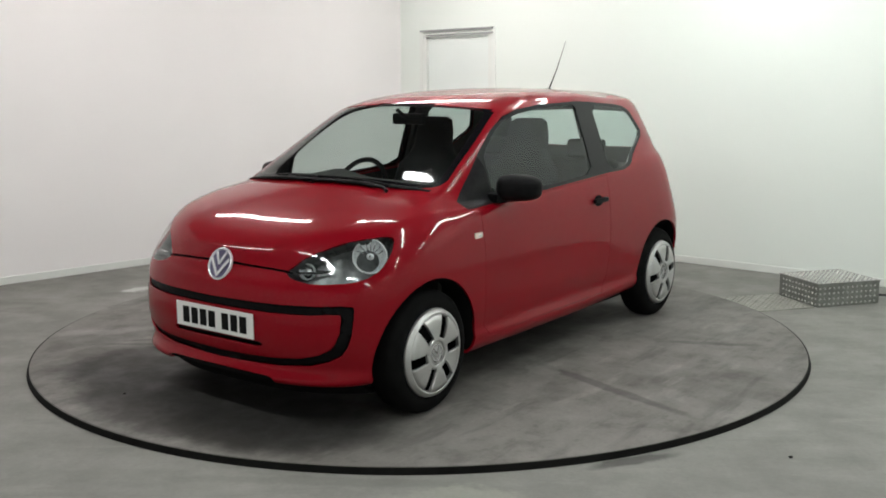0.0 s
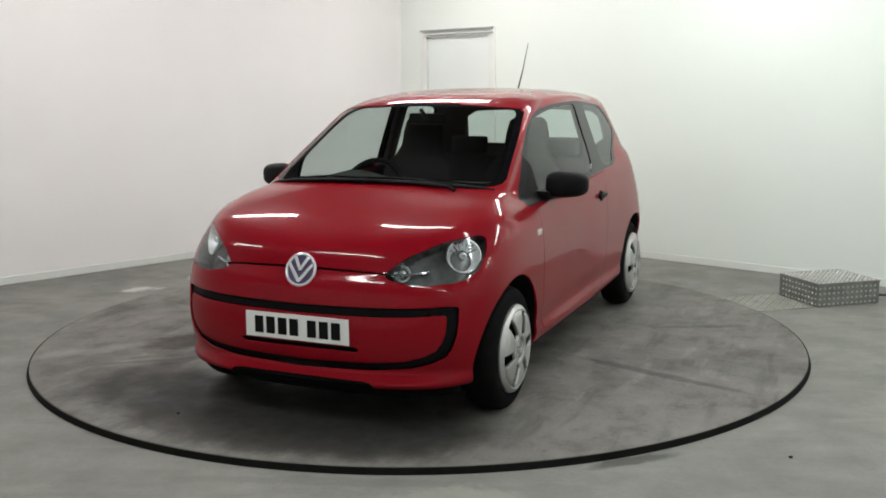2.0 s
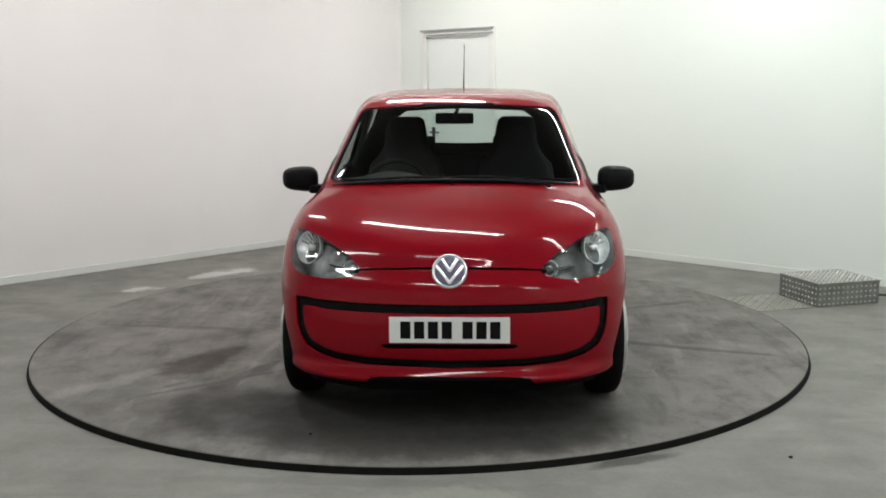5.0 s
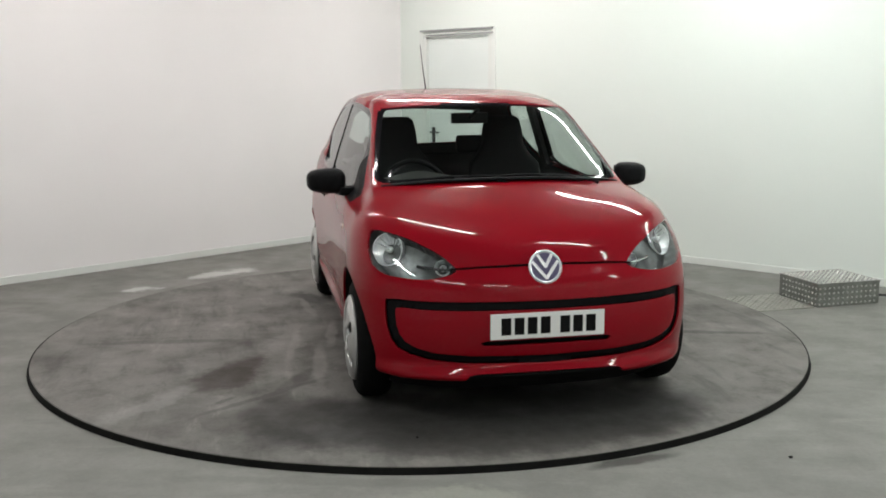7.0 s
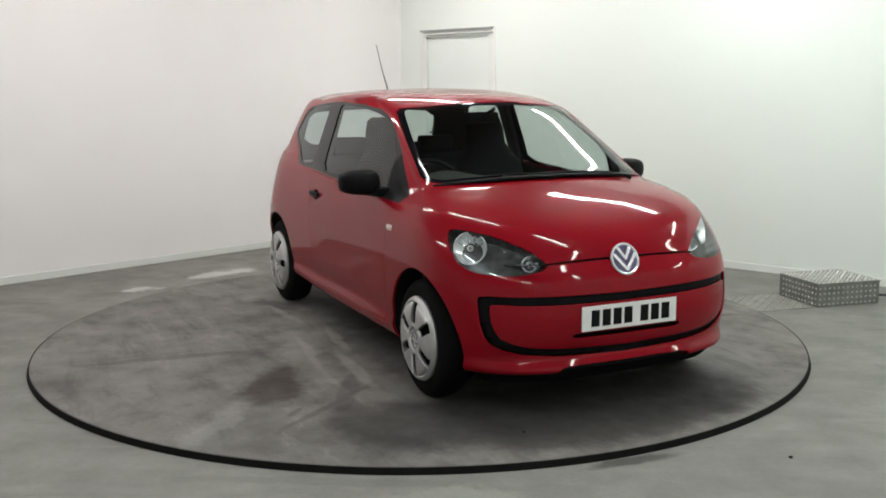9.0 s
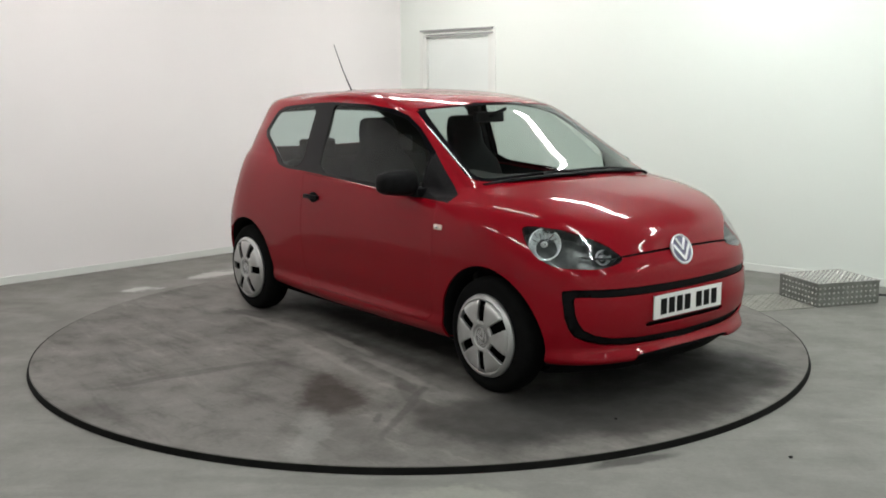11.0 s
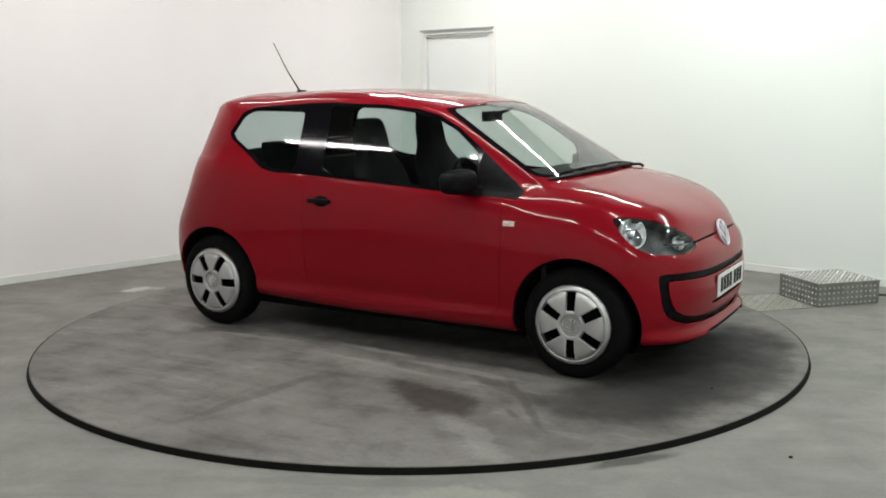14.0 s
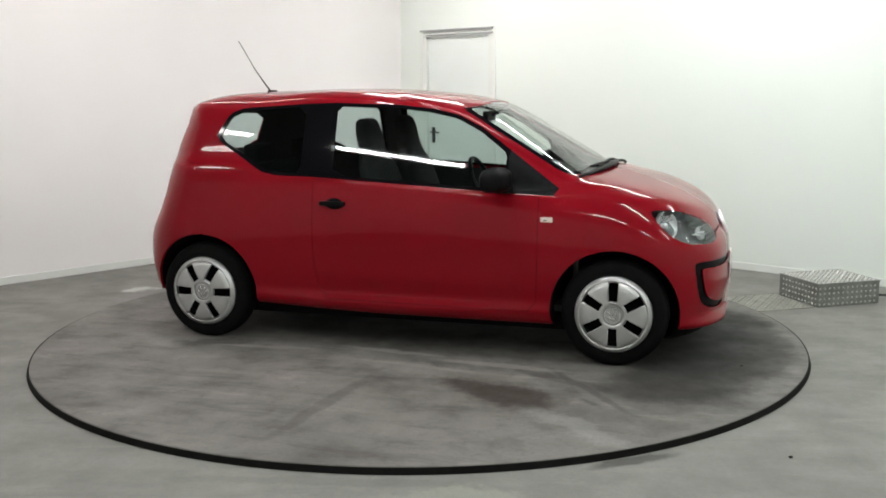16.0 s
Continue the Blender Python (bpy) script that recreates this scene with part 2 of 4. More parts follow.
def lathe(profile, sides=64, keep=None):
    """Turns (radius, y) pairs round the y axis."""
    bm = bmesh.new()
    rings = [[bm.verts.new((r * math.cos(k * 2 * math.pi / sides), y, r * math.sin(k * 2 * math.pi / sides))) for k in range(sides)] for r, y in profile]
    for i, (r0, r1) in enumerate(zip(rings, rings[1:])):
        for k in range(sides):
            if keep is None or keep(i, k):
                bm.faces.new((r0[k], r0[(k + 1) % sides], r1[(k + 1) % sides], r1[k]))
    return bm


def rounded(poly, times=2, keep=0.25):
    for _ in range(times):
        out = []
        for (ax, ay), (bx, by) in zip(poly, poly[1:] + poly[:1]):
            out += [(ax + (bx - ax) * keep, ay + (by - ay) * keep), (bx - (bx - ax) * keep, by - (by - ay) * keep)]
        poly = out
    return poly


def inside(poly, u, v):
    hit = False
    for (ax, ay), (bx, by) in zip(poly, poly[1:] + poly[:1]):
        if (ay > v) != (by > v) and u < (bx - ax) * (v - ay) / (by - ay) + ax:
            hit = not hit
    return hit


def cut(bm, poly, ax, ay, ok):
    """Scores the outline poly (in the axes ax, ay) into the faces that suit ok, and returns the faces within."""
    ax, ay = Vector(ax), Vector(ay)
    for (u0, v0), (u1, v1) in zip(poly, poly[1:] + poly[:1]):
        n = ax * -(v1 - v0) + ay * (u1 - u0)
        if n.length < 1e-6:
            continue
        lo_u, hi_u, lo_v, hi_v = min(u0, u1), max(u0, u1), min(v0, v1), max(v0, v1)
        faces = []
        for f in bm.faces:
            us = [l.vert.co.dot(ax) for l in f.loops]
            if max(us) < lo_u - 0.004 or min(us) > hi_u + 0.004:
                continue
            vs = [l.vert.co.dot(ay) for l in f.loops]
            if max(vs) < lo_v - 0.004 or min(vs) > hi_v + 0.004:
                continue
            if ok(f):
                faces.append(f)
        if faces:
            geom = list({v for f in faces for v in f.verts}) + list({e for f in faces for e in f.edges}) + faces
            bmesh.ops.bisect_plane(bm, geom=geom, dist=1e-5, plane_co=ax * u0 + ay * v0, plane_no=n.normalized())
    bm.normal_update()
    found = []
    for f in bm.faces:
        if ok(f):
            c = f.calc_center_median()
            if inside(poly, c.dot(ax), c.dot(ay)):
                found.append(f)
    return found


def take(bm, faces, inward=0.0):
    """Lifts faces out of bm into a mesh of their own, sunk inward along their normals."""
    out = bmesh.new()
    made = {}
    for f in faces:
        vs = []
        for v in f.verts:
            if v not in made:
                made[v] = out.verts.new(v.co - v.normal * inward)
            vs.append(made[v])
        try:
            out.faces.new(vs)
        except ValueError:
            pass
    bmesh.ops.delete(bm, geom=faces, context="FACES")
    return out


def drop_faces(bm, faces):
    bmesh.ops.delete(bm, geom=faces, context="FACES")


def thick(ob, t, inner=0):
    md = ob.modifiers.new("thickness", "SOLIDIFY")
    md.thickness, md.offset = t, -1.0
    md.use_even_offset = False
    md.material_offset = inner
    return ob


# ---- room ----
CORNER = Vector((-0.195, 4.604, FLOOR))
DIR_L = Vector((math.cos(radians(223.6)), math.sin(radians(223.6)), 0))
DIR_R = Vector((math.cos(radians(-42.2)), math.sin(radians(-42.2)), 0))
LEN_L, LEN_R, THICK = 10.4, 10.4, 0.18
HIGH = CEIL - FLOOR


def wall(name, start, way, length, inward, material, label, holes=()):
    """A wall from start along way; holes are (from, to, height) of openings that stand on the floor."""
    bm = bmesh.new()
    spans, at = [], 0.0
    for a, b, h in holes:
        spans += [(at, a, 0.0), (a, b, h)]
        at = b
    spans.append((at, length, 0.0))
    ob = tagged(to_object(name, bm, material, smooth=False), label, "wall", kind="structure")
    bm = bmesh.new()
    for a, b, z in spans:
        box((b - a, THICK, HIGH - z), ((a + b) / 2, THICK / 2, z + (HIGH - z) / 2), bm=bm)
    side = 1 if inward.dot(Vector((-way.y, way.x, 0))) < 0 else -1
    if side < 0:
        bmesh.ops.scale(bm, vec=(1, -1, 1), verts=bm.verts[:])
        bmesh.ops.reverse_faces(bm, faces=bm.faces[:])
    bm.to_mesh(ob.data)
    bm.free()
    ob.matrix_basis = Matrix.Translation(start) @ pose(0, 0, 0, 0, 0, math.degrees(math.atan2(way.y, way.x)))
    return ob


IN_L = Vector((-DIR_L.y, DIR_L.x, 0))
if IN_L.dot(Vector((0, 0, 0)) - CORNER) < 0:
    IN_L = -IN_L
IN_R = Vector((-DIR_R.y, DIR_R.x, 0))
if IN_R.dot(Vector((0, 0, 0)) - CORNER) < 0:
    IN_R = -IN_R
DOOR_A, DOOR_B, DOOR_H = 0.325, 1.225, 2.055
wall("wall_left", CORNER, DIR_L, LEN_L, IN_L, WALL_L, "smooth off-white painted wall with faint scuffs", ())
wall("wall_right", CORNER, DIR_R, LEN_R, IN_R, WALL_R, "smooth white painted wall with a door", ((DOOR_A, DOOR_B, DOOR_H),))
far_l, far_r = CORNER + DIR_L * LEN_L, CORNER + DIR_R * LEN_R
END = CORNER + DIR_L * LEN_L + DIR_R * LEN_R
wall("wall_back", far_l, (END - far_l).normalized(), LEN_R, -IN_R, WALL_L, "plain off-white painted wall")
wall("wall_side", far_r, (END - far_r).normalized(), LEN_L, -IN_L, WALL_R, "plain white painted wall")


def quad_slab(name, z0, z1, material, label, category, hole=0.0):
    bm = bmesh.new()
    pts = [CORNER - DIR_L * 0.18 - DIR_R * 0.18, far_l + DIR_L * 0.18 - DIR_R * 0.18, END + DIR_L * 0.18 + DIR_R * 0.18, far_r - DIR_L * 0.18 + DIR_R * 0.18]
    lo = [bm.verts.new((p.x, p.y, z0)) for p in pts]
    hi = [bm.verts.new((p.x, p.y, z1)) for p in pts]
    bm.faces.new(lo[::-1])
    bm.faces.new(hi)
    for i in range(4):
        bm.faces.new((lo[i], lo[(i + 1) % 4], hi[(i + 1) % 4], hi[i]))
    bmesh.ops.recalc_face_normals(bm, faces=bm.faces[:])
    return tagged(to_object(name, bm, material, smooth=False), label, category, kind="structure")


quad_slab("floor", FLOOR - 0.2, FLOOR, FLOOR_M, "worn grey concrete floor with pale scuffs", "floor")
quad_slab("ceiling", CEIL, CEIL + 0.2, CEILING, "plain dark grey ceiling", "ceiling")


def along(way, inward, start, a, b, deep, z0, z1, name, material, label, category, bevel=0.004):
    bm = box((b - a, deep, z1 - z0), ((a + b) / 2, 0, (z0 + z1) / 2), bevel)
    ob = tagged(to_object(name, bm, material, smooth=False), label, category, kind="structure")
    ob.matrix_basis = Matrix.Translation((start.x, start.y, FLOOR)) @ Matrix.Translation(inward * (deep / 2 - 0.002)) @ pose(0, 0, 0, 0, 0, math.degrees(math.atan2(way.y, way.x)))
    return ob


along(DIR_L, IN_L, CORNER, 0.02, LEN_L, 0.012, 0, 0.06, "baseboard_left", TRIM_M, "white painted skirting board on the wall", "skirting")
along(DIR_R, IN_R, CORNER, DOOR_B + 0.05, LEN_R, 0.012, 0, 0.06, "baseboard_right", TRIM_M, "white painted skirting board on the wall", "skirting")


def door_in_wall():
    way, inward = DIR_R, IN_R
    turn = math.degrees(math.atan2(way.y, way.x))
    root = thing("door_1", "closed white painted door in a white frame with a grey head strip", "door",
                 Matrix.Translation((CORNER.x, CORNER.y, FLOOR)) @ pose(0, 0, 0, 0, 0, turn), kind="structure")
    s = 1 if inward.dot(Vector((-way.y, way.x, 0))) > 0 else -1
    w = DOOR_B - DOOR_A
    part("door_leaf", box((w - 0.09, 0.042, DOOR_H - 0.045), ((DOOR_A + DOOR_B) / 2, -0.05 * s, (DOOR_H - 0.045) / 2 + 0.004), 0.003), DOOR_M, root, smooth=False)
    for x in (DOOR_A + 0.022, DOOR_B - 0.022):
        part("jamb", box((0.044, 0.14, DOOR_H), (x, -0.062 * s, DOOR_H / 2), 0.003), TRIM_M, root, smooth=False)
    part("head", box((w - 0.09, 0.14, 0.04), ((DOOR_A + DOOR_B) / 2, -0.062 * s, DOOR_H - 0.022), 0.003), TRIM_M, root, smooth=False)
    for x in (DOOR_A - 0.02, DOOR_B + 0.02):
        part("architrave", box((0.05, 0.014, DOOR_H + 0.03), (x, 0.006 * s, (DOOR_H + 0.03) / 2), 0.003), TRIM_M, root, smooth=False)
    part("head_strip", box((w + 0.05, 0.03, 0.020), ((DOOR_A + DOOR_B) / 2, 0.014 * s, DOOR_H + 0.024), 0.003), SHADOW_GAP, root, "grey metal strip over the door", smooth=False)
    part("head_strip", box((w - 0.03, 0.024, 0.018), ((DOOR_A + DOOR_B) / 2 + 0.036, 0.012 * s, DOOR_H - 0.021), 0.002), SHADOW_GAP, root, "grey metal strip over the door", smooth=False)
    hx = DOOR_A + 0.11
    part("handle_plate", box((0.04, 0.008, 0.16), (hx, -0.024 * s, 1.02), 0.002), CABLE, root, "dark handle plate")
    part("handle", tube([(hx, -0.02 * s, 1.05), (hx, 0.03 * s, 1.05), (hx + 0.02, 0.035 * s, 1.05), (hx + 0.12, 0.035 * s, 1.05)], 0.009), CABLE, root, "dark lever handle")


door_in_wall()


# ---- fluorescent battens ----
def batten(x, y, turn, glow, length=1.56):
    root = thing("ceiling_light", "white fluorescent batten with a lit diffuser under the ceiling", "ceiling light",
                 pose(x, y, CEIL, 0, 0, turn), group="battens under the ceiling")
    part("spine", box((length, 0.08, 0.05), (0, 0, -0.027), 0.006), BATTEN, root)
    bm = bmesh.new()
    rows = []
    for x in (-length / 2 + 0.03, length / 2 - 0.03):
        rows.append([bm.verts.new((x, 0.043 * math.cos(math.pi * k / 12), -0.054 - 0.044 * math.sin(math.pi * k / 12) ** 0.6)) for k in range(13)])
    for k in range(12):
        bm.faces.new((rows[0][k], rows[0][k + 1], rows[1][k + 1], rows[1][k]))
    bm.faces.new([r[0] for r in rows] + [r[-1] for r in reversed(rows)])
    for r in rows:
        bm.faces.new(r)
    bmesh.ops.recalc_face_normals(bm, faces=bm.faces[:])
    part("diffuser", bm, glow, root, "glowing white diffuser")
    for sx in (-1, 1):
        part("end_cap", box((0.03, 0.092, 0.052), (sx * (length / 2 - 0.014), 0, -0.080), 0.004), BATTEN, root)
    return root


ALONG, ACROSS = Vector((0.755, -0.656, 0)), Vector((0.656, 0.755, 0))
# last two battens of each row are added unseen, continuing the spacing
for row, first in ((2.05, -1.72), (-0.6, -2.02), (-3.45, -1.96)):
    for k in range(4):
        at = ALONG * (first + 2.44 * k) + ACROSS * row
        batten(at.x, at.y, -41, TUBE_W if k < 1 else TUBE_C)


# ---- turntable ----
R_DISC = 2.262
disc = thing("turntable", "round grey stained concrete turntable with a black rim", "turntable", pose(0, 0, 0))
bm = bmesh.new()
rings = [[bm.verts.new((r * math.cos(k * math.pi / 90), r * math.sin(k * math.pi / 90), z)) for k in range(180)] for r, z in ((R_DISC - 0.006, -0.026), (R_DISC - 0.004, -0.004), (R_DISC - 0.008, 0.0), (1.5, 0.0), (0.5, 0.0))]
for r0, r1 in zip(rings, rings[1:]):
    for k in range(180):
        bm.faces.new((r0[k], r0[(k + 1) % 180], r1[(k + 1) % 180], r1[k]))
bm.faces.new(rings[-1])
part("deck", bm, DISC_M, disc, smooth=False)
# black band for the disc's dark side and the gap round it
bm = bmesh.new()
rings = [[bm.verts.new((r * math.cos(k * math.pi / 90), r * math.sin(k * math.pi / 90), z)) for k in range(180)] for r, z in ((R_DISC - 0.003, -0.031), (R_DISC + 0.010, -0.031), (R_DISC + 0.002, -0.003), (R_DISC - 0.003, -0.002))]
for r0, r1 in zip(rings, rings[1:] + rings[:1]):
    for k in range(180):
        bm.faces.new((r0[k], r0[(k + 1) % 180], r1[(k + 1) % 180], r1[k]))
part("rim", bm, RIM_BLACK, disc, "black rim")


# ---- chequer plate step and cover ----
def chequer_bumps(bm, origin, ax, ay, nx, ny, step, n):
    """Small raised lozenges, set alternately crosswise."""
    origin, ax, ay, n = Vector(origin), Vector(ax), Vector(ay), Vector(n)
    for i in range(nx):
        for j in range(ny):
            c = origin + ax * (step * (i + 0.5)) + ay * (step * (j + 0.5))
            d = (ax + ay if (i + j) % 2 else ax - ay).normalized()
            e = n.cross(d)
            a, w, h = step * 0.31, step * 0.19, 0.006
            v = [bm.verts.new(c + p) for p in (d * a, e * w, d * -a, e * -w)]
            top = [bm.verts.new(c + n * h + p) for p in (d * a * 0.5, e * w * 0.4, d * -a * 0.5, e * -w * 0.4)]
            for k in range(4):
                bm.faces.new((v[k], v[(k + 1) % 4], top[(k + 1) % 4], top[k]))
            bm.faces.new(top)


def step_box():
    m = pose(2.714, 0.568, FLOOR, 0, 0, 14.5)
    root = thing("step_box", "bare aluminium chequer plate step box on the floor", "step box", m)
    w, d, h = 0.500, 0.435, 0.165
    part("body", box((w, d, h - 0.006), (w / 2, d / 2, (h - 0.006) / 2), 0.004), CHEQUER, root, smooth=False)
    part("top_plate", box((w + 0.012, d + 0.012, 0.006), (w / 2, d / 2, h - 0.003), 0.002), CHEQUER, root, smooth=False)
    for nm, o, ax, ay, nx, ny, n in (("top_tread", (0, 0, h), (1, 0, 0), (0, 1, 0), 13, 11, (0, 0, 1)), ("front_tread", (0, 0, 0), (1, 0, 0), (0, 0, 1), 13, 4, (0, -1, 0)), ("side_tread", (0, 0, 0), (0, 1, 0), (0, 0, 1), 11, 4, (-1, 0, 0))):
        bm = bmesh.new()
        chequer_bumps(bm, o, ax, ay, nx, ny, 0.037, n)
        bmesh.ops.recalc_face_normals(bm, faces=bm.faces[:])
        tagged(part(nm, bm, TREAD, root, "raised tread pattern", smooth=False), kind="stuff")


def cover_plate():
    m = pose(2.235, 0.445, FLOOR, 0, 0, 14)
    root = thing("cover_plate", "thin aluminium chequer plate lying on the floor", "cover plate", m)
    part("plate", box((0.47, 0.46, 0.008), (0.235, 0.23, 0.004), 0.002), DULL_ALU, root, smooth=False)
    bm = bmesh.new()
    chequer_bumps(bm, (0.01, 0.01, 0.008), (1, 0, 0), (0, 1, 0), 12, 12, 0.037, (0, 0, 1))
    tagged(part("tread", bm, DULL_ALU, root, "raised tread pattern", smooth=False), kind="stuff")


step_box()
cover_plate()
cb = tube([(3.12, 0.95, FLOOR + 0.012), (3.24, 0.97, FLOOR + 0.008), (3.42, 0.88, FLOOR + 0.008), (3.62, 0.82, FLOOR + 0.008), (3.95, 0.50, FLOOR + 0.008)], 0.008, 8)
tagged(to_object("cable", cb, CABLE), "black cable running along the floor from the step box", "cable")


def crumb(name, x, y, z, r, label, parent=None):
    """A small irregular bit of grit."""
    bm = bmesh.new()
    bmesh.ops.create_icosphere(bm, subdivisions=1, radius=r)
    for v in bm.verts:
        v.co = Vector((v.co.x * random.uniform(0.8, 1.4), v.co.y * random.uniform(0.6, 1.1), max(-r * 0.4, v.co.z * random.uniform(0.4, 0.8))))
    bmesh.ops.translate(bm, vec=(x, y, z + r * 0.4), verts=bm.verts[:])
    ob = to_object(name, bm, RIM_BLACK, parent)
    if parent is None:
        tagged(ob, label, "grit")
    return ob


crumb("grit", 1.506, -2.147, FLOOR, 0.009, "small dark crumb of grit on the concrete floor")


# ---- the car: x forward, y to its left, z up, origin on the ground between the axles ----
car = thing("car", "glossy red three-door city car with black mirrors and silver wheel covers", "car", pose(*CAR_ON_TABLE, 0))
AXLE, ARCH_R, HUB_Z = 1.21, 0.343, 0.288

# lanes of the outer skin, from sill to roof: nose (x, z, roundness), sides (x, y, z), tail (x, z)
LANES = [
    ((1.660, 0.185, 3.05), [(1.28, 0.690, 0.190), (0.0, 0.700, 0.195), (-1.30, 0.690, 0.240)], (-1.600, 0.260)),
    ((1.792, 0.208, 3.05), [(1.25, 0.765, 0.212), (0.0, 0.760, 0.208), (-1.25, 0.770, 0.250)], (-1.680, 0.280)),
    ((1.766, 0.272, 3.05), [(1.20, 0.799, 0.276), (0.0, 0.797, 0.262), (-1.20, 0.805, 0.290)], (-1.715, 0.320)),
    ((1.782, 0.338, 3.05), [(1.19, 0.806, 0.338), (0.0, 0.776, 0.324), (-1.20, 0.812, 0.345)], (-1.728, 0.372)),
    ((1.793, 0.420, 3.05), [(1.18, 0.815, 0.420), (0.0, 0.793, 0.420), (-1.20, 0.818, 0.420)], (-1.744, 0.430)),
    ((1.785, 0.520, 3.05), [(1.16, 0.820, 0.530), (0.0, 0.798, 0.530), (-1.20, 0.820, 0.530)], (-1.746, 0.530)),
    ((1.772, 0.622, 3.0), [(1.14, 0.820, 0.630), (0.0, 0.804, 0.630), (-1.20, 0.818, 0.630)], (-1.728, 0.630)),
    ((1.730, 0.694, 2.8), [(1.12, 0.812, 0.735), (0.0, 0.802, 0.735), (-1.20, 0.808, 0.740)], (-1.672, 0.740)),
    ((1.700, 0.765, 2.55), [(1.08, 0.790, 0.825), (0.8, 0.796, 0.820), (0.0, 0.796, 0.825), (-1.18, 0.794, 0.840)], (-1.632, 0.840)),
    ((1.655, 0.812, 2.5), [(1.04, 0.748, 0.900), (0.8, 0.780, 0.878), (0.0, 0.785, 0.900), (-1.12, 0.775, 0.950)], (-1.614, 0.930)),
    ((1.570, 0.866, 2.4), [(1.00, 0.706, 0.938), (0.8, 0.762, 0.908), (0.0, 0.774, 0.945), (-1.08, 0.748, 1.030)], (-1.604, 1.000)),
    ((1.420, 0.932, 2.4), [(0.97, 0.686, 0.957), (0.8, 0.732, 0.930), (0.0, 0.740, 0.970), (-1.05, 0.722, 1.070)], (-1.597, 1.045)),
    ((1.200, 0.997, 2.6), [(0.94, 0.676, 0.968), (0.8, 0.715, 0.955), (0.0, 0.722, 1.010), (-1.03, 0.704, 1.105)], (-1.590, 1.090)),
    ((1.050, 1.028, 3.0), [(0.89, 0.664, 0.990), (0.75, 0.706, 0.985), (0.0, 0.7124, 1.045), (-1.02, 0.6904, 1.140)], (-1.582, 1.130)),
    ((0.900, 1.115, 3.0), [(0.72, 0.642, 1.085), (0.58, 0.680, 1.085), (0.0, 0.6908, 1.120), (-1.00, 0.670, 1.190)], (-1.566, 1.190)),
    ((0.680, 1.245, 3.0), [(0.47, 0.606, 1.220), (0.34, 0.643, 1.220), (0.0, 0.6561, 1.232), (-0.98, 0.6414, 1.255)], (-1.545, 1.260)),
    ((0.475, 1.362, 3.0), [(0.25, 0.576, 1.332), (0.13, 0.606, 1.334), (-0.3, 0.6178, 1.346), (-0.96, 0.608, 1.325)], (-1.530, 1.325)),
    ((0.340, 1.405, 3.0), [(0.10, 0.556, 1.377), (0.0, 0.578, 1.384), (-0.4, 0.592, 1.402), (-0.96, 0.574, 1.374)], (-1.520, 1.360)),
    ((0.180, 1.434, 2.8), [(-0.02, 0.520, 1.412), (-0.2, 0.540, 1.426), (-0.5, 0.545, 1.433), (-0.96, 0.530, 1.408)], (-1.470, 1.388)),
    ((-0.050, 1.456, 2.5), [(-0.15, 0.380, 1.449), (-0.3, 0.400, 1.456), (-0.5, 0.400, 1.460), (-0.96, 0.385, 1.443)], (-1.350, 1.418)),
    ((-0.250, 1.468, 2.2), [(-0.30, 0.140, 1.468), (-0.4, 0.142, 1.469), (-0.5, 0.142, 1.470), (-0.96, 0.140, 1.457)], (-1.150, 1.444)),
    ((-0.300, 1.470, 2.0), [(-0.32, 0.000, 1.470), (-0.4, 0.000, 1.471), (-0.5, 0.000, 1.472), (-0.96, 0.000, 1.459)], (-1.120, 1.447)),
]
N_NOSE, N_SIDE, N_TAIL, N_UP = 30, 60, 16, 4


def pchip(xs, ys, x):
    """Smooth interpolation that does not overshoot."""
    xs, ys, x = np.asarray(xs, float), np.asarray(ys, float), np.asarray(x, float)
    h = np.diff(xs)
    d = np.diff(ys, axis=0) / (h if ys.ndim == 1 else h[:, None])
    m = np.zeros_like(ys)
    m[0], m[-1] = d[0], d[-1]
    if len(xs) > 2:
        a, b = d[:-1], d[1:]
        good = a * b > 0
        m[1:-1] = np.where(good, 2 * a * b / np.where(good, a + b, 1), 0)
    i = np.clip(np.searchsorted(xs, x) - 1, 0, len(xs) - 2)
    t = (x - xs[i]) / h[i]
    hh = h[i]
    if ys.ndim > 1:
        t, hh = t[:, None], hh[:, None]
    return (ys[i] * (1 + 2 * t) * (1 - t) ** 2 + m[i] * hh * t * (1 - t) ** 2 + ys[i + 1] * t * t * (3 - 2 * t) + m[i + 1] * hh * t * t * (t - 1))


def catmull(ys, n):
    """Smooth rows between control rows: n steps each."""
    ys = np.asarray(ys, float)
    m = np.gradient(ys, axis=0)
    out = []
    for i in range(len(ys) - 1):
        for k in range(n):
            t = k / n
            out.append(ys[i] * (1 + 2 * t) * (1 - t) ** 2 + m[i] * t * (1 - t) ** 2 + ys[i + 1] * t * t * (3 - 2 * t) + m[i + 1] * t * t * (t - 1))
    out.append(ys[-1])
    return np.array(out)


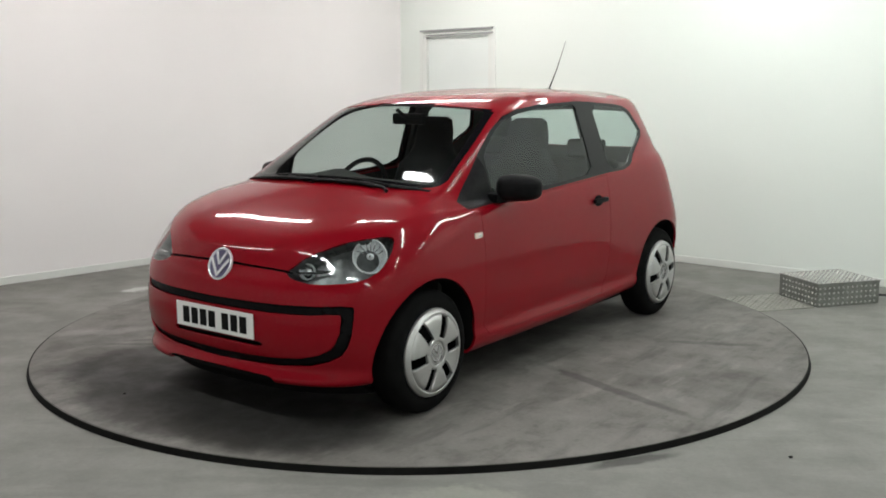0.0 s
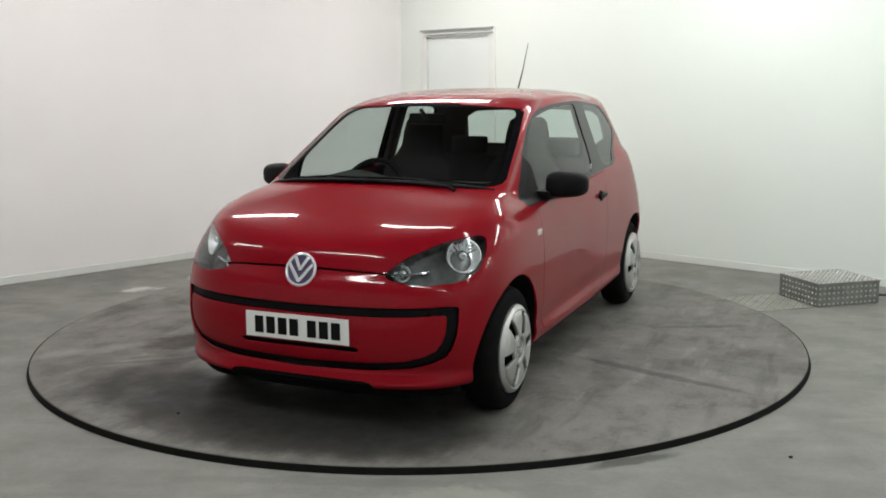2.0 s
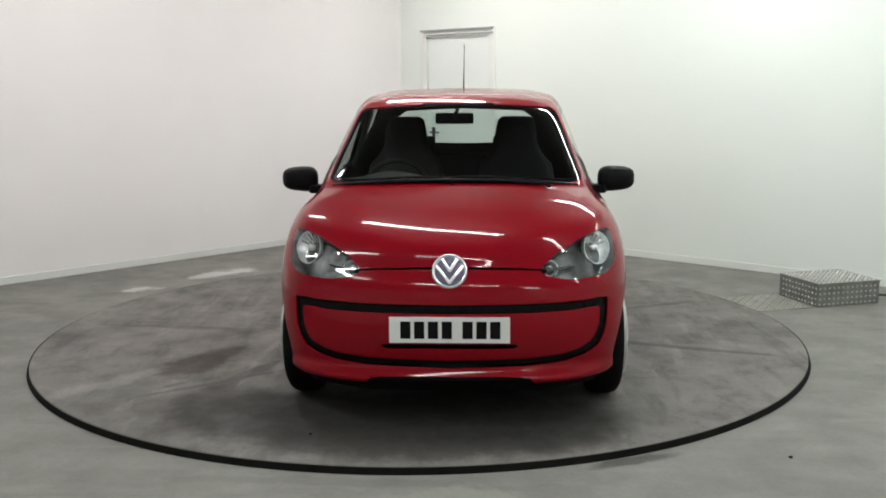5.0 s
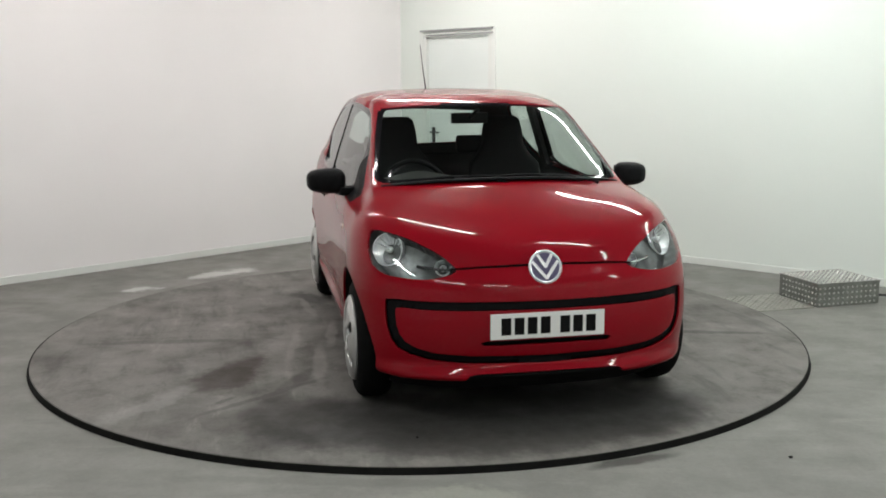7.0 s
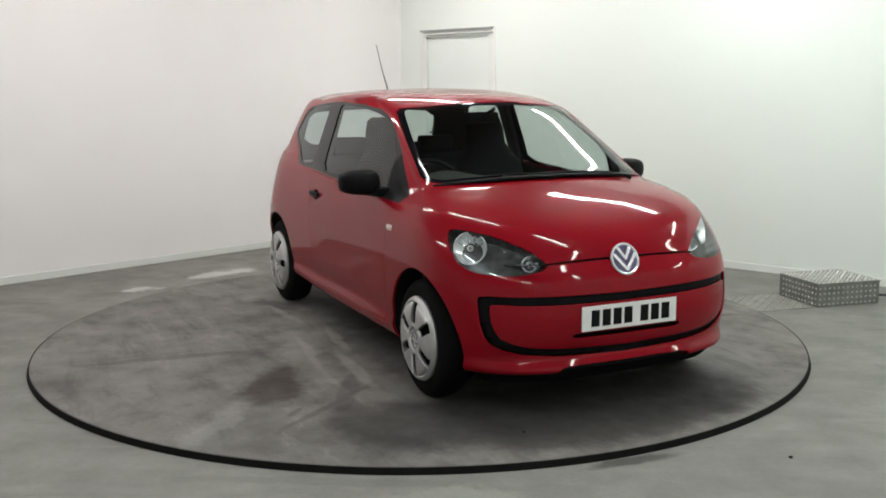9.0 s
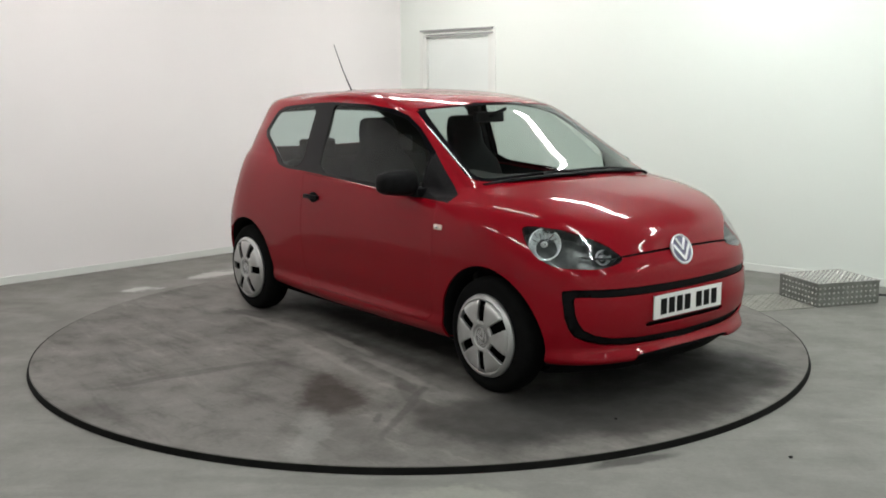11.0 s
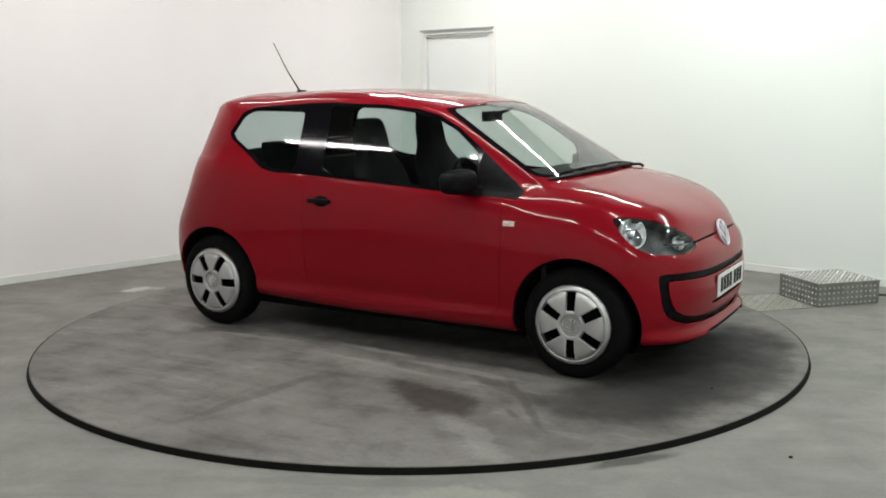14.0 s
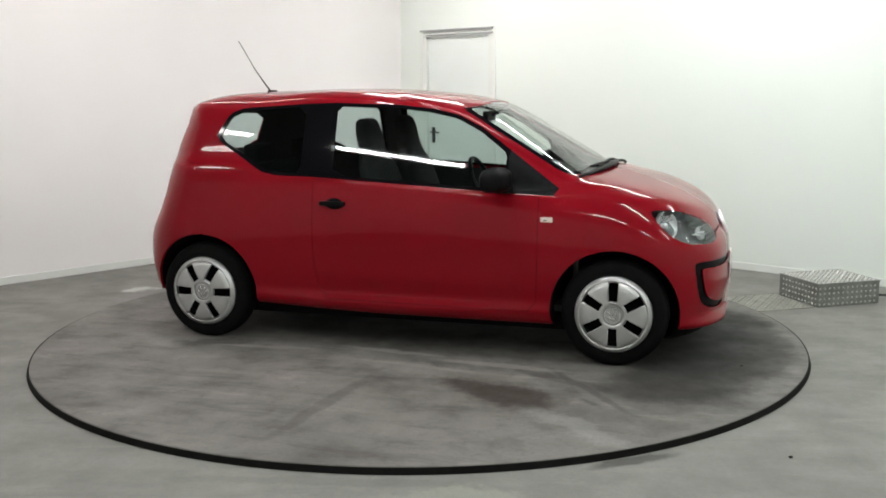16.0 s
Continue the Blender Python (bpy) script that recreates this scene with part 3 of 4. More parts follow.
def lane_points(nose, sides, tail):
    s = np.array(sides[::-1])
    xs, x_end = sides[0][0], sides[-1][0]
    pts = []
    y0, z0 = sides[0][1], sides[0][2]
    for k in range(N_NOSE):
        phi = math.pi / 2 * k / N_NOSE
        e = 2 / nose[2]
        x = xs + (nose[0] - xs) * math.cos(phi) ** e
        f = math.sin(phi) ** e
        pts.append((x, y0 * f, nose[1] + (z0 - nose[1]) * f * f))
    gx = xs + (x_end - xs) * np.linspace(0, 1, N_SIDE)
    gy, gz = pchip(s[:, 0], s[:, 1], gx), pchip(s[:, 0], s[:, 2], gx)
    pts += list(zip(gx, gy, gz))
    y1, z1 = sides[-1][1], sides[-1][2]
    for k in range(1, N_TAIL + 1):
        phi = math.pi / 2 * (1 - k / N_TAIL)
        e = 2 / 3.2
        x = x_end + (tail[0] - x_end) * math.cos(phi) ** e
        f = math.sin(phi) ** e
        if k == N_TAIL:
            f = 0.0
        pts.append((x, y1 * f, tail[1] + (z1 - tail[1]) * f * f))
    return pts


grid = catmull([lane_points(*lane) for lane in LANES], N_UP)
grid[:, 0, 1] = 0
grid[:, -1, 1] = 0
skin = bmesh.new()
cells = [[skin.verts.new(p) for p in row] for row in grid]
left_cells = [[skin.verts.new((p[0], -p[1], p[2])) for p in row] for row in grid]
for r in range(len(cells) - 1):
    for c in range(len(cells[0]) - 1):
        skin.faces.new((cells[r][c], cells[r][c + 1], cells[r + 1][c + 1], cells[r + 1][c]))
        skin.faces.new((left_cells[r][c], left_cells[r + 1][c], left_cells[r + 1][c + 1], left_cells[r][c + 1]))
bmesh.ops.remove_doubles(skin, verts=skin.verts[:], dist=0.0008)
bmesh.ops.recalc_face_normals(skin, faces=skin.faces[:])
skin.normal_update()
if sum(f.normal.z * f.calc_area() for f in skin.faces) < 0:
    bmesh.ops.reverse_faces(skin, faces=skin.faces[:])
skin.normal_update()

from mathutils.bvhtree import BVHTree
from mathutils.interpolate import poly_3d_calc

SKIN_TREE = BVHTree.FromBMesh(skin)
skin.faces.ensure_lookup_table()
SKIN_FACES = [[v.co.copy() for v in f.verts] for f in skin.faces]
SKIN_NORMALS = [[v.normal.copy() for v in f.verts] for f in skin.faces]


def skin_normal(p):
    """The normal of the whole, uncut skin nearest to p."""
    place, n, k, d = SKIN_TREE.find_nearest(p)
    w = poly_3d_calc(SKIN_FACES[k], place)
    out = Vector()
    for wi, ni in zip(w, SKIN_NORMALS[k]):
        out += ni * wi
    return out.normalized()


def glass_normal(p):
    """Side glass is gently and evenly curved."""
    phi = radians(16.0 + (p.z - 0.95) / 0.43 * 6.0)
    return Vector((0.03 + 0.05 * p.x, math.copysign(math.cos(phi), p.y), math.sin(phi))).normalized()


def panel(name, bm, materials, parent, label="", depth=0.0, curve=skin_normal):
    """A pressed panel cut from the skin: keeps the skin's own curvature, and gets a depth inward."""
    bm.normal_update()
    outer = bm.faces[:]
    normals = {v: curve(v.co) for v in bm.verts}
    if depth:
        edges = [e for e in bm.edges if e.is_boundary]
        back = {v: bm.verts.new(v.co - n * depth) for v, n in normals.items()}
        inner_slot = 1 if isinstance(materials, (list, tuple)) else 0
        for f in outer:
            g = bm.faces.new([back[v] for v in reversed(f.verts)])
            g.material_index = inner_slot
        for e in edges:
            loop = e.link_loops[0]
            v0, v1 = loop.vert, loop.link_loop_next.vert
            bm.faces.new((v1, v0, back[v0], back[v1]))
    bm.verts.index_update()
    table = {v.index: n for v, n in normals.items()}
    bm.faces.index_update()
    shown = {f.index for f in outer}
    me = bpy.data.meshes.new(name)
    bm.to_mesh(me)
    bm.free()
    for m in (materials if isinstance(materials, (list, tuple)) else [materials]):
        me.materials.append(m)
    me.polygons.foreach_set("use_smooth", [True] * len(me.polygons))
    custom = []
    for i, poly in enumerate(me.polygons):
        for li in poly.loop_indices:
            custom.append(table[me.loops[li].vertex_index] if i in shown else Vector((0, 0, 0)))
    me.normals_split_custom_set(custom)
    ob = new(name, me)
    ob.parent = parent
    if label:
        tagged(ob, label)
    return ob


X_AX, Y_AX, Z_AX = (1, 0, 0), (0, 1, 0), (0, 0, 1)


def on_side(s):
    return lambda f: f.normal.y * s > 0.10 and f.calc_center_median().y * s > 0.3


def on_front(f):
    return f.normal.x > 0.12 and f.calc_center_median().x > 1.0


def on_screen(f):
    c = f.calc_center_median()
    return f.normal.x > 0.25 and c.x < 1.2 and c.z > 0.97


def on_tail(f):
    return f.normal.x < -0.5


def mirror_poly(half):
    return half + [(-u, v) for u, v in reversed(half)]


DOORS = {}


def car_body():
    bm = skin
    # wheel arches
    for s in (1, -1):
        for x0 in (AXLE, -AXLE):
            ring = [(x0 + ARCH_R * math.cos(a * math.pi / 24), HUB_Z + ARCH_R * math.sin(a * math.pi / 24)) for a in range(48)]
            drop_faces(bm, cut(bm, ring, X_AX, Z_AX, lambda f, s=s: f.normal.y * s > -0.2 and f.calc_center_median().y * s > 0.45))
    # side glass, trim, doors
    quarter_o = rounded([(-1.172, 1.190), (-1.098, 1.330), (-1.015, 1.364), (-0.520, 1.392), (-0.520, 0.979), (-0.740, 0.983), (-0.840, 1.004)], 1, 0.12)
    quarter = rounded([(-1.140, 1.192), (-1.082, 1.312), (-1.010, 1.345), (-0.600, 1.372), (-0.600, 0.998), (-0.735, 1.002), (-0.830, 1.024)], 1, 0.12)
    pillar = [(-0.600, 1.388), (-0.400, 1.394), (-0.400, 0.972), (-0.600, 0.983)]
    pane_o = [(-0.430, 1.394), (-0.035, 1.382), (0.160, 1.360), (0.310, 1.325), (0.448, 1.258), (0.615, 1.140), (0.615, 0.914), (-0.430, 0.974)]
    pane = rounded([(-0.418, 1.376), (-0.035, 1.364), (0.155, 1.342), (0.297, 1.309), (0.433, 1.241), (0.603, 1.118), (0.603, 0.931), (-0.418, 0.990)], 1, 0.1)
    sail = [(0.615, 1.140), (0.755, 1.040), (0.900, 0.940), (0.875, 0.903), (0.615, 0.914)]
    door = [(-0.500, 0.968), (-0.500, 0.55), (-0.475, 0.36), (-0.42, 0.285), (0.74, 0.275), (0.79, 0.33), (0.80, 0.60), (0.80, 0.898), (0.646, 0.907)]
    door_gap = [(-0.503, 0.972), (-0.503, 0.55), (-0.478, 0.358), (-0.422, 0.282), (0.742, 0.272), (0.793, 0.329), (0.803, 0.60), (0.803, 0.901), (0.646, 0.910)]
    for s in (1, -1):
        ok = on_side(s)
        seals = []
        for outer_p, inner_p in ((quarter_o, quarter), (pane_o, pane)):
            cut(bm, outer_p, X_AX, Z_AX, ok)
            within = set(cut(bm, inner_p, X_AX, Z_AX, ok))
            band = [f for f in cut(bm, outer_p, X_AX, Z_AX, ok) if f not in within]
            seals.append(panel("window_seal", take(bm, band, 0.001), GLOSS_BLACK, car, "black window surround", 0.012, glass_normal))
        panel("quarter_window", take(bm, cut(bm, quarter, X_AX, Z_AX, ok), 0.004), GLASS_DARK, car, "fixed rear side window", 0.0, glass_normal)
        panel("pillar_trim", take(bm, cut(bm, pillar, X_AX, Z_AX, ok), 0.001), GLOSS_BLACK, car, "gloss black pillar trim", 0.0, glass_normal)
        door_pane = panel("door_window", take(bm, cut(bm, pane, X_AX, Z_AX, ok), 0.006), GLASS_DARK, car, "clear side window", 0.0, glass_normal)
        door_sail = panel("mirror_sail", take(bm, cut(bm, sail, X_AX, Z_AX, ok), 0.001), BLACK, car, "black plastic corner panel")
        cut(bm, door_gap, X_AX, Z_AX, ok)
        leaf = cut(bm, door, X_AX, Z_AX, ok)
        leaf_set = set(leaf)
        seam = [f for f in cut(bm, door_gap, X_AX, Z_AX, ok) if f not in leaf_set]
        door_ob = panel("door", take(bm, leaf), [PAINT, INNER], car, "", 0.03)
        for ob in (door_pane, door_sail, seals[1]):
            ob.parent = door_ob
        DOORS[s] = door_ob
        part("door_seam", take(bm, [f for f in seam if f.is_valid], 0.004), UNDER, car, "dark gap round the door")
    # windscreen and rear window
    screen = mirror_poly([(0.0, 1.028), (0.25, 1.026), (0.48, 1.012), (0.60, 1.003), (0.645, 1.020), (0.630, 1.080), (0.592, 1.220), (0.552, 1.335), (0.530, 1.368), (0.48, 1.382), (0.25, 1.392), (0.0, 1.394)])
    outer = rounded(screen, 1)
    clear = [(u * 0.955, 1.208 + (v - 1.208) * 0.915) for u, v in outer]
    cut(bm, outer, Y_AX, Z_AX, on_screen)
    within = set(cut(bm, clear, Y_AX, Z_AX, on_screen))
    band = [f for f in cut(bm, outer, Y_AX, Z_AX, on_screen) if f not in within]
    border = panel("screen_border", take(bm, band, 0.003), GLOSS_BLACK, car, "black printed border of the windscreen")
    pane_ob = panel("windscreen", take(bm, cut(bm, clear, Y_AX, Z_AX, on_screen), 0.003), GLASS, car, "raked clear windscreen")
    border.parent = pane_ob
    rear = mirror_poly([(0.0, 1.06), (0.44, 1.07), (0.52, 1.12), (0.50, 1.27), (0.44, 1.31), (0.0, 1.325)])
    panel("rear_window", take(bm, cut(bm, rear, Y_AX, Z_AX, on_tail), 0.003), GLASS_DARK, car, "rear window")
    # black frame round the lower front, with a painted panel inside it
    outer = rounded(mirror_poly([(0.0, 0.552), (0.55, 0.560), (0.690, 0.566), (0.700, 0.54), (0.690, 0.40), (0.64, 0.325), (0.48, 0.282), (0.0, 0.268)]), 1)
    inner = rounded(mirror_poly([(0.0, 0.513), (0.51, 0.519), (0.648, 0.529), (0.658, 0.515), (0.651, 0.425), (0.606, 0.358), (0.45, 0.318), (0.0, 0.304)]), 1)
    cut(bm, outer, Y_AX, Z_AX, on_front)
    face_set = set(cut(bm, inner, Y_AX, Z_AX, on_front))
    ring = [f for f in cut(bm, outer, Y_AX, Z_AX, on_front) if f not in face_set]
    thick(part("grille_surround", take(bm, ring, 0.014), BLACK, car, "black plastic frame round the lower front"), 0.01)
    slot = [(-0.30, 0.372), (-0.28, 0.358), (0.28, 0.358), (0.30, 0.372), (0.28, 0.382), (-0.28, 0.382)]
    thick(part("air_slot", take(bm, cut(bm, slot, Y_AX, Z_AX, on_front), 0.016), BLACK, car, "narrow black air slot"), 0.008)
    # black lower lip in the middle of the bumper
    lip_poly = rounded([(-0.42, 0.10), (-0.36, 0.226), (-0.30, 0.236), (0.30, 0.236), (0.36, 0.226), (0.42, 0.10)], 1, 0.2)
    panel("lower_lip", take(bm, cut(bm, lip_poly, Y_AX, Z_AX, lambda f: f.calc_center_median().x > 1.4), 0.012), UNDER, car, "black plastic lower lip", 0.006)
    # seam between bonnet and bumper
    seam = mirror_poly([(0.0, 0.700), (0.30, 0.694), (0.42, 0.688), (0.42, 0.697), (0.30, 0.704), (0.0, 0.711)])
    thick(part("bonnet_seam", take(bm, cut(bm, seam, Y_AX, Z_AX, on_front), 0.012), UNDER, car, "dark gap under the bonnet"), 0.006)
    # headlamps, seen along a slanting axis
    k = math.sqrt(0.5)
    lamp = rounded([(-0.937, 0.690), (-0.845, 0.758), (-0.700, 0.812), (-0.600, 0.831), (-0.500, 0.839), (-0.460, 0.830), (-0.478, 0.770), (-0.530, 0.704), (-0.590, 0.674), (-0.650, 0.659), (-0.820, 0.649), (-0.912, 0.666)], 1, 0.2)
    for s in (1, -1):
        ax = (-k, s * k, 0)
        faces = cut(bm, lamp, ax, Z_AX, lambda f, s=s: on_front(f) and f.calc_center_median().y * s > 0.2)
        lens = take(bm, faces)
        root = panel("headlamp", lens, LENS, car, "clear headlamp with silver reflector")
        shell = bmesh.new()
        shell.from_mesh(root.data)
        shell.normal_update()
        rim = [e for e in shell.edges if e.is_boundary]
        start = {v: v.co - v.normal * 0.005 for e in rim for v in e.verts}
        for v in shell.verts:
            v.co = v.co - v.normal * 0.078
        lip = {v: shell.verts.new(p) for v, p in start.items()}
        for e in rim:
            v0, v1 = e.verts
            shell.faces.new((v0, v1, lip[v1], lip[v0]))
        bmesh.ops.recalc_face_normals(shell, faces=shell.faces[:])
        part("lamp_bowl", shell, LAMP_DARK, root, "silver grey lamp housing")
        # reflector bowls: place, radius, facing
        for (x, y, z, r, dx, dy, dz) in ((1.470, 0.660, 0.754, 0.072, 0.78, 0.54, 0.22), (1.638, 0.440, 0.688, 0.034, 0.92, 0.30, 0.22)):
            prof = [(r * 1.08, -0.020), (r * 1.06, 0.0), (r, 0.0), (r * 0.92, -0.014), (r * 0.7, -0.032), (r * 0.4, -0.045), (0.016, -0.05), (0.015, -0.012), (0.004, -0.004)]
            bm2 = lathe(prof, 28)
            m4 = Vector((dx, dy * s, dz)).to_track_quat("Y", "Z").to_matrix().to_4x4()
            bmesh.ops.transform(bm2, matrix=Matrix.Translation((x, y * s, z)) @ m4, verts=bm2.verts[:])
            part("reflector", bm2, REFLECTOR, root, "silver reflector bowl")
            # flutes pressed into the bowl
            for j in range(7):
                a0 = radians(-66 + 22 * j)
                rib = tube([(r * 0.34 * math.sin(a0), -0.040, r * 0.34 * math.cos(a0)), (r * 0.62 * math.sin(a0), -0.031, r * 0.62 * math.cos(a0)), (r * 0.90 * math.sin(a0), -0.012, r * 0.90 * math.cos(a0))], r * 0.045, 6)
                bmesh.ops.transform(rib, matrix=Matrix.Translation((x, y * s, z)) @ m4, verts=rib.verts[:])
                part("reflector_rib", rib, CHROME, root, "bright reflector rib")
        part("lamp_bar", tube([(1.672, s * 0.405, 0.682), (1.640, s * 0.470, 0.684), (1.585, s * 0.545, 0.690)], 0.006, 8), CHROME, root, "bright trim bar")
    # bonnet and front bumper
    hood = [(1.745, 0.0), (1.735, 0.20), (1.70, 0.36), (1.62, 0.46), (1.50, 0.56), (1.36, 0.630), (1.20, 0.665), (1.02, 0.668), (0.960, 0.655), (0.985, 0.55), (1.05, 0.35), (1.090, 0.15), (1.10, 0.0)]
    hood += [(u, -v) for u, v in reversed(hood[1:-1])]
    found = cut(bm, hood, X_AX, Y_AX, lambda f: f.normal.z > 0.15 and f.calc_center_median().x > 0.9 and f.calc_center_median().z > 0.66)
    panel("bonnet", take(bm, [f for f in found if f.calc_center_median().z > 0.706]), [PAINT, INNER], car, "", 0.012)
    edge = [(1.475, 0.10), (1.465, 0.56), (1.545, 0.668), (1.68, 0.698), (1.90, 0.700), (1.90, 0.10)]
    panel("front_bumper", take(bm, cut(bm, edge, X_AX, Z_AX, lambda f: f.calc_center_median().x > 1.40)), [PAINT, UNDER], car, "", 0.010)
    panel("body", bm, [PAINT, INNER], car, "", 0.014)


car_body()


# arch liners and underside
FLAT = grid.reshape(-1, 3)
LOW = FLAT[FLAT[:, 2] < 0.95]


def half_width(x, z):
    """Half width of the skin near that place on its side."""
    return float(LOW[np.argmin((LOW[:, 0] - x) ** 2 + (LOW[:, 2] - z) ** 2 - 0.0002 * LOW[:, 1])][1])


def arch_liner(x0, s):
    bm = bmesh.new()
    rows = []
    for a in range(-2, 27):
        t = a * math.pi / 24
        px, pz = x0 + (ARCH_R + 0.004) * math.cos(t), HUB_Z + (ARCH_R + 0.004) * math.sin(t)
        edge = half_width(px, max(pz, 0.22)) - 0.012
        rows.append([bm.verts.new((px, s * y, pz)) for y in (edge, edge - 0.06, 0.46)])
    for r0, r1 in zip(rows, rows[1:]):
        for k in range(2):
            bm.faces.new((r0[k], r0[k + 1], r1[k + 1], r1[k]))
    bm.faces.new([r[-1] for r in rows])
    thick(part("arch_liner", bm, UNDER, car, "black wheel arch liner"), 0.006)


for x0 in (AXLE, -AXLE):
    for s in (1, -1):
        arch_liner(x0, s)
part("underbody", box((2.9, 1.22, 0.10), (0.0, 0, 0.185), 0.03), UNDER, car, "dark underbody")
bm = bmesh.new()
rows = []
for k in range(25):
    y = -0.66 + 1.32 * k / 24
    back = 0.20 * abs(y / 0.66) ** 3.2
    rows.append([bm.verts.new((x - back, y, z)) for x, z in ((1.735, 0.235), (1.715, 0.165), (1.680, 0.138), (1.30, 0.145))])
for r0, r1 in zip(rows, rows[1:]):
    for k in range(3):
        bm.faces.new((r0[k], r1[k], r1[k + 1], r0[k + 1]))
bmesh.ops.recalc_face_normals(bm, faces=bm.faces[:])
thick(part("front_valance", bm, UNDER, car, "black plastic valance under the bumper"), 0.008)


# ---- wheels ----
def wheel(x, s, turn):
    root = new("wheel")
    root.parent = car
    root.matrix_basis = pose(x, s * 0.715, HUB_Z) @ pose(0, 0, 0, 0, turn, 0 if s > 0 else 180)
    R, w = 0.287, 0.082
    part("tyre", lathe([(0.176, w - 0.012), (0.20, w - 0.002), (0.225, w + 0.004), (0.25, w), (0.268, w - 0.010), (0.279, w - 0.022), (0.284, w - 0.036), (R, 0.03), (R, -0.03), (0.284, -w + 0.036), (0.27, -w + 0.01), (0.24, -w), (0.185, -w + 0.01)], 72), RUBBER, root, "black rubber tyre")
    part("rim", lathe([(0.188, w - 0.02), (0.180, w - 0.035), (0.172, 0.02), (0.06, 0.03), (0.0, 0.03)], 48), UNDER, root, "dark steel rim")
    prof = [(0.190, w - 0.004), (0.188, w + 0.004), (0.183, w + 0.008), (0.177, w + 0.005), (0.171, w + 0.009), (0.150, w + 0.016), (0.125, w + 0.019), (0.108, w + 0.020), (0.090, w + 0.021), (0.076, w + 0.021), (0.066, w + 0.018), (0.055, w + 0.018)]

    def keep(i, k):
        r = (prof[i][0] + prof[i + 1][0]) / 2
        a = math.radians(((k + 0.5) * 360 / 240 + 30) % 60 - 30)
        return not (0.076 < r < 0.164 and abs(r * math.sin(a)) < 0.0235)
    cover = part("wheel_cover", lathe(prof, 240, keep), COVER, root, "silver six-slot wheel cover")
    thick(cover, 0.016)
    part("centre_cap", lathe([(0.060, w + 0.014), (0.058, w + 0.022), (0.052, w + 0.026), (0.045, w + 0.026), (0.043, w + 0.023), (0.020, w + 0.024), (0.0, w + 0.024)], 40), COVER, root, "round silver centre cap")
    part("cap_ring", lathe([(0.044, w + 0.022), (0.042, w + 0.029), (0.037, w + 0.029), (0.035, w + 0.022)], 32), CHROME, root, "bright ring on the centre cap")
    for x0, z0, x1, z1 in ((-0.017, 0.028, 0.0, -0.002), (0.017, 0.028, 0.0, -0.002), (-0.030, 0.010, 0.0, -0.029), (0.030, 0.010, 0.0, -0.029)):
        bar = box((math.hypot(x1 - x0, z1 - z0), 0.005, 0.007), (0, 0, 0), 0.0015)
        bmesh.ops.transform(bar, matrix=Matrix.Translation(((x0 + x1) / 2, w + 0.026, (z0 + z1) / 2)) @ Matrix.Rotation(-math.atan2(z1 - z0, x1 - x0), 4, "Y"), verts=bar.verts[:])
        part("cap_stroke", bar, CHROME, root, "bright stroke on the centre cap")
    return root


wheel(AXLE, 1, 7)
wheel(-AXLE, 1, 8)
wheel(AXLE, -1, 30)
wheel(-AXLE, -1, 0)


# ---- fittings ----
def mirrors():
    for s in (1, -1):
        bm = bmesh.new()
        bmesh.ops.create_uvsphere(bm, u_segments=28, v_segments=18, radius=1.0)
        for v in bm.verts:
            x, y, z = v.co
            q = lambda a, p: math.copysign(abs(a) ** p, a)
            v.co = Vector((q(x, 0.75) * (0.085 if x > 0 else 0.03), q(y, 0.62) * 0.102, q(z, 0.62) * 0.066))
            v.co.z *= 1.0 - 0.10 * (v.co.y / 0.102)
            v.co.x -= 0.03 * (v.co.y / 0.102)
        if s < 0:
            bmesh.ops.scale(bm, vec=(1, -1, 1), verts=bm.verts[:])
            bmesh.ops.reverse_faces(bm, faces=bm.faces[:])
        bmesh.ops.translate(bm, vec=(0.565, s * 0.858, 0.988), verts=bm.verts[:])
        housing = part("wing_mirror", bm, BLACK, car, "black plastic wing mirror")
        part("mirror_glass", box((0.004, 0.155, 0.095), (0.530, s * 0.858, 0.988), 0.0015), MIRROR, housing, "silvered mirror glass")
        part("mirror_arm", box((0.10, 0.12, 0.045), (0.605, s * 0.745, 0.937), 0.014, (0, 0, s * -15)), BLACK, housing, "black mirror foot")


mirrors()


def door_fittings():
    for s in (1, -1):
        bm = bmesh.new()
        bmesh.ops.create_uvsphere(bm, u_segments=20, v_segments=12, radius=1.0)
        for v in bm.verts:
            v.co = Vector((v.co.x * 0.055, v.co.y * 0.008, v.co.z * 0.036))
        bmesh.ops.translate(bm, vec=(-0.365, s * 0.7935, 0.828), verts=bm.verts[:])
        part("handle_cup", bm, UNDER, DOORS[s], "dark handle recess")
        part("door_handle", box((0.155, 0.022, 0.026), (-0.375, s * 0.806, 0.834), 0.009), BLACK, DOORS[s], "black door handle")
        ind = part("side_indicator", box((0.066, 0.014, 0.028), (0.848, s * 0.800, 0.781), 0.006), LENS_AMBER, car, "pale side indicator lamp")
        part("indicator_bulb", box((0.02, 0.006, 0.012), (0.842, s * 0.8075, 0.781), 0.002), CHROME, ind, "small bright bulb mount")


door_fittings()


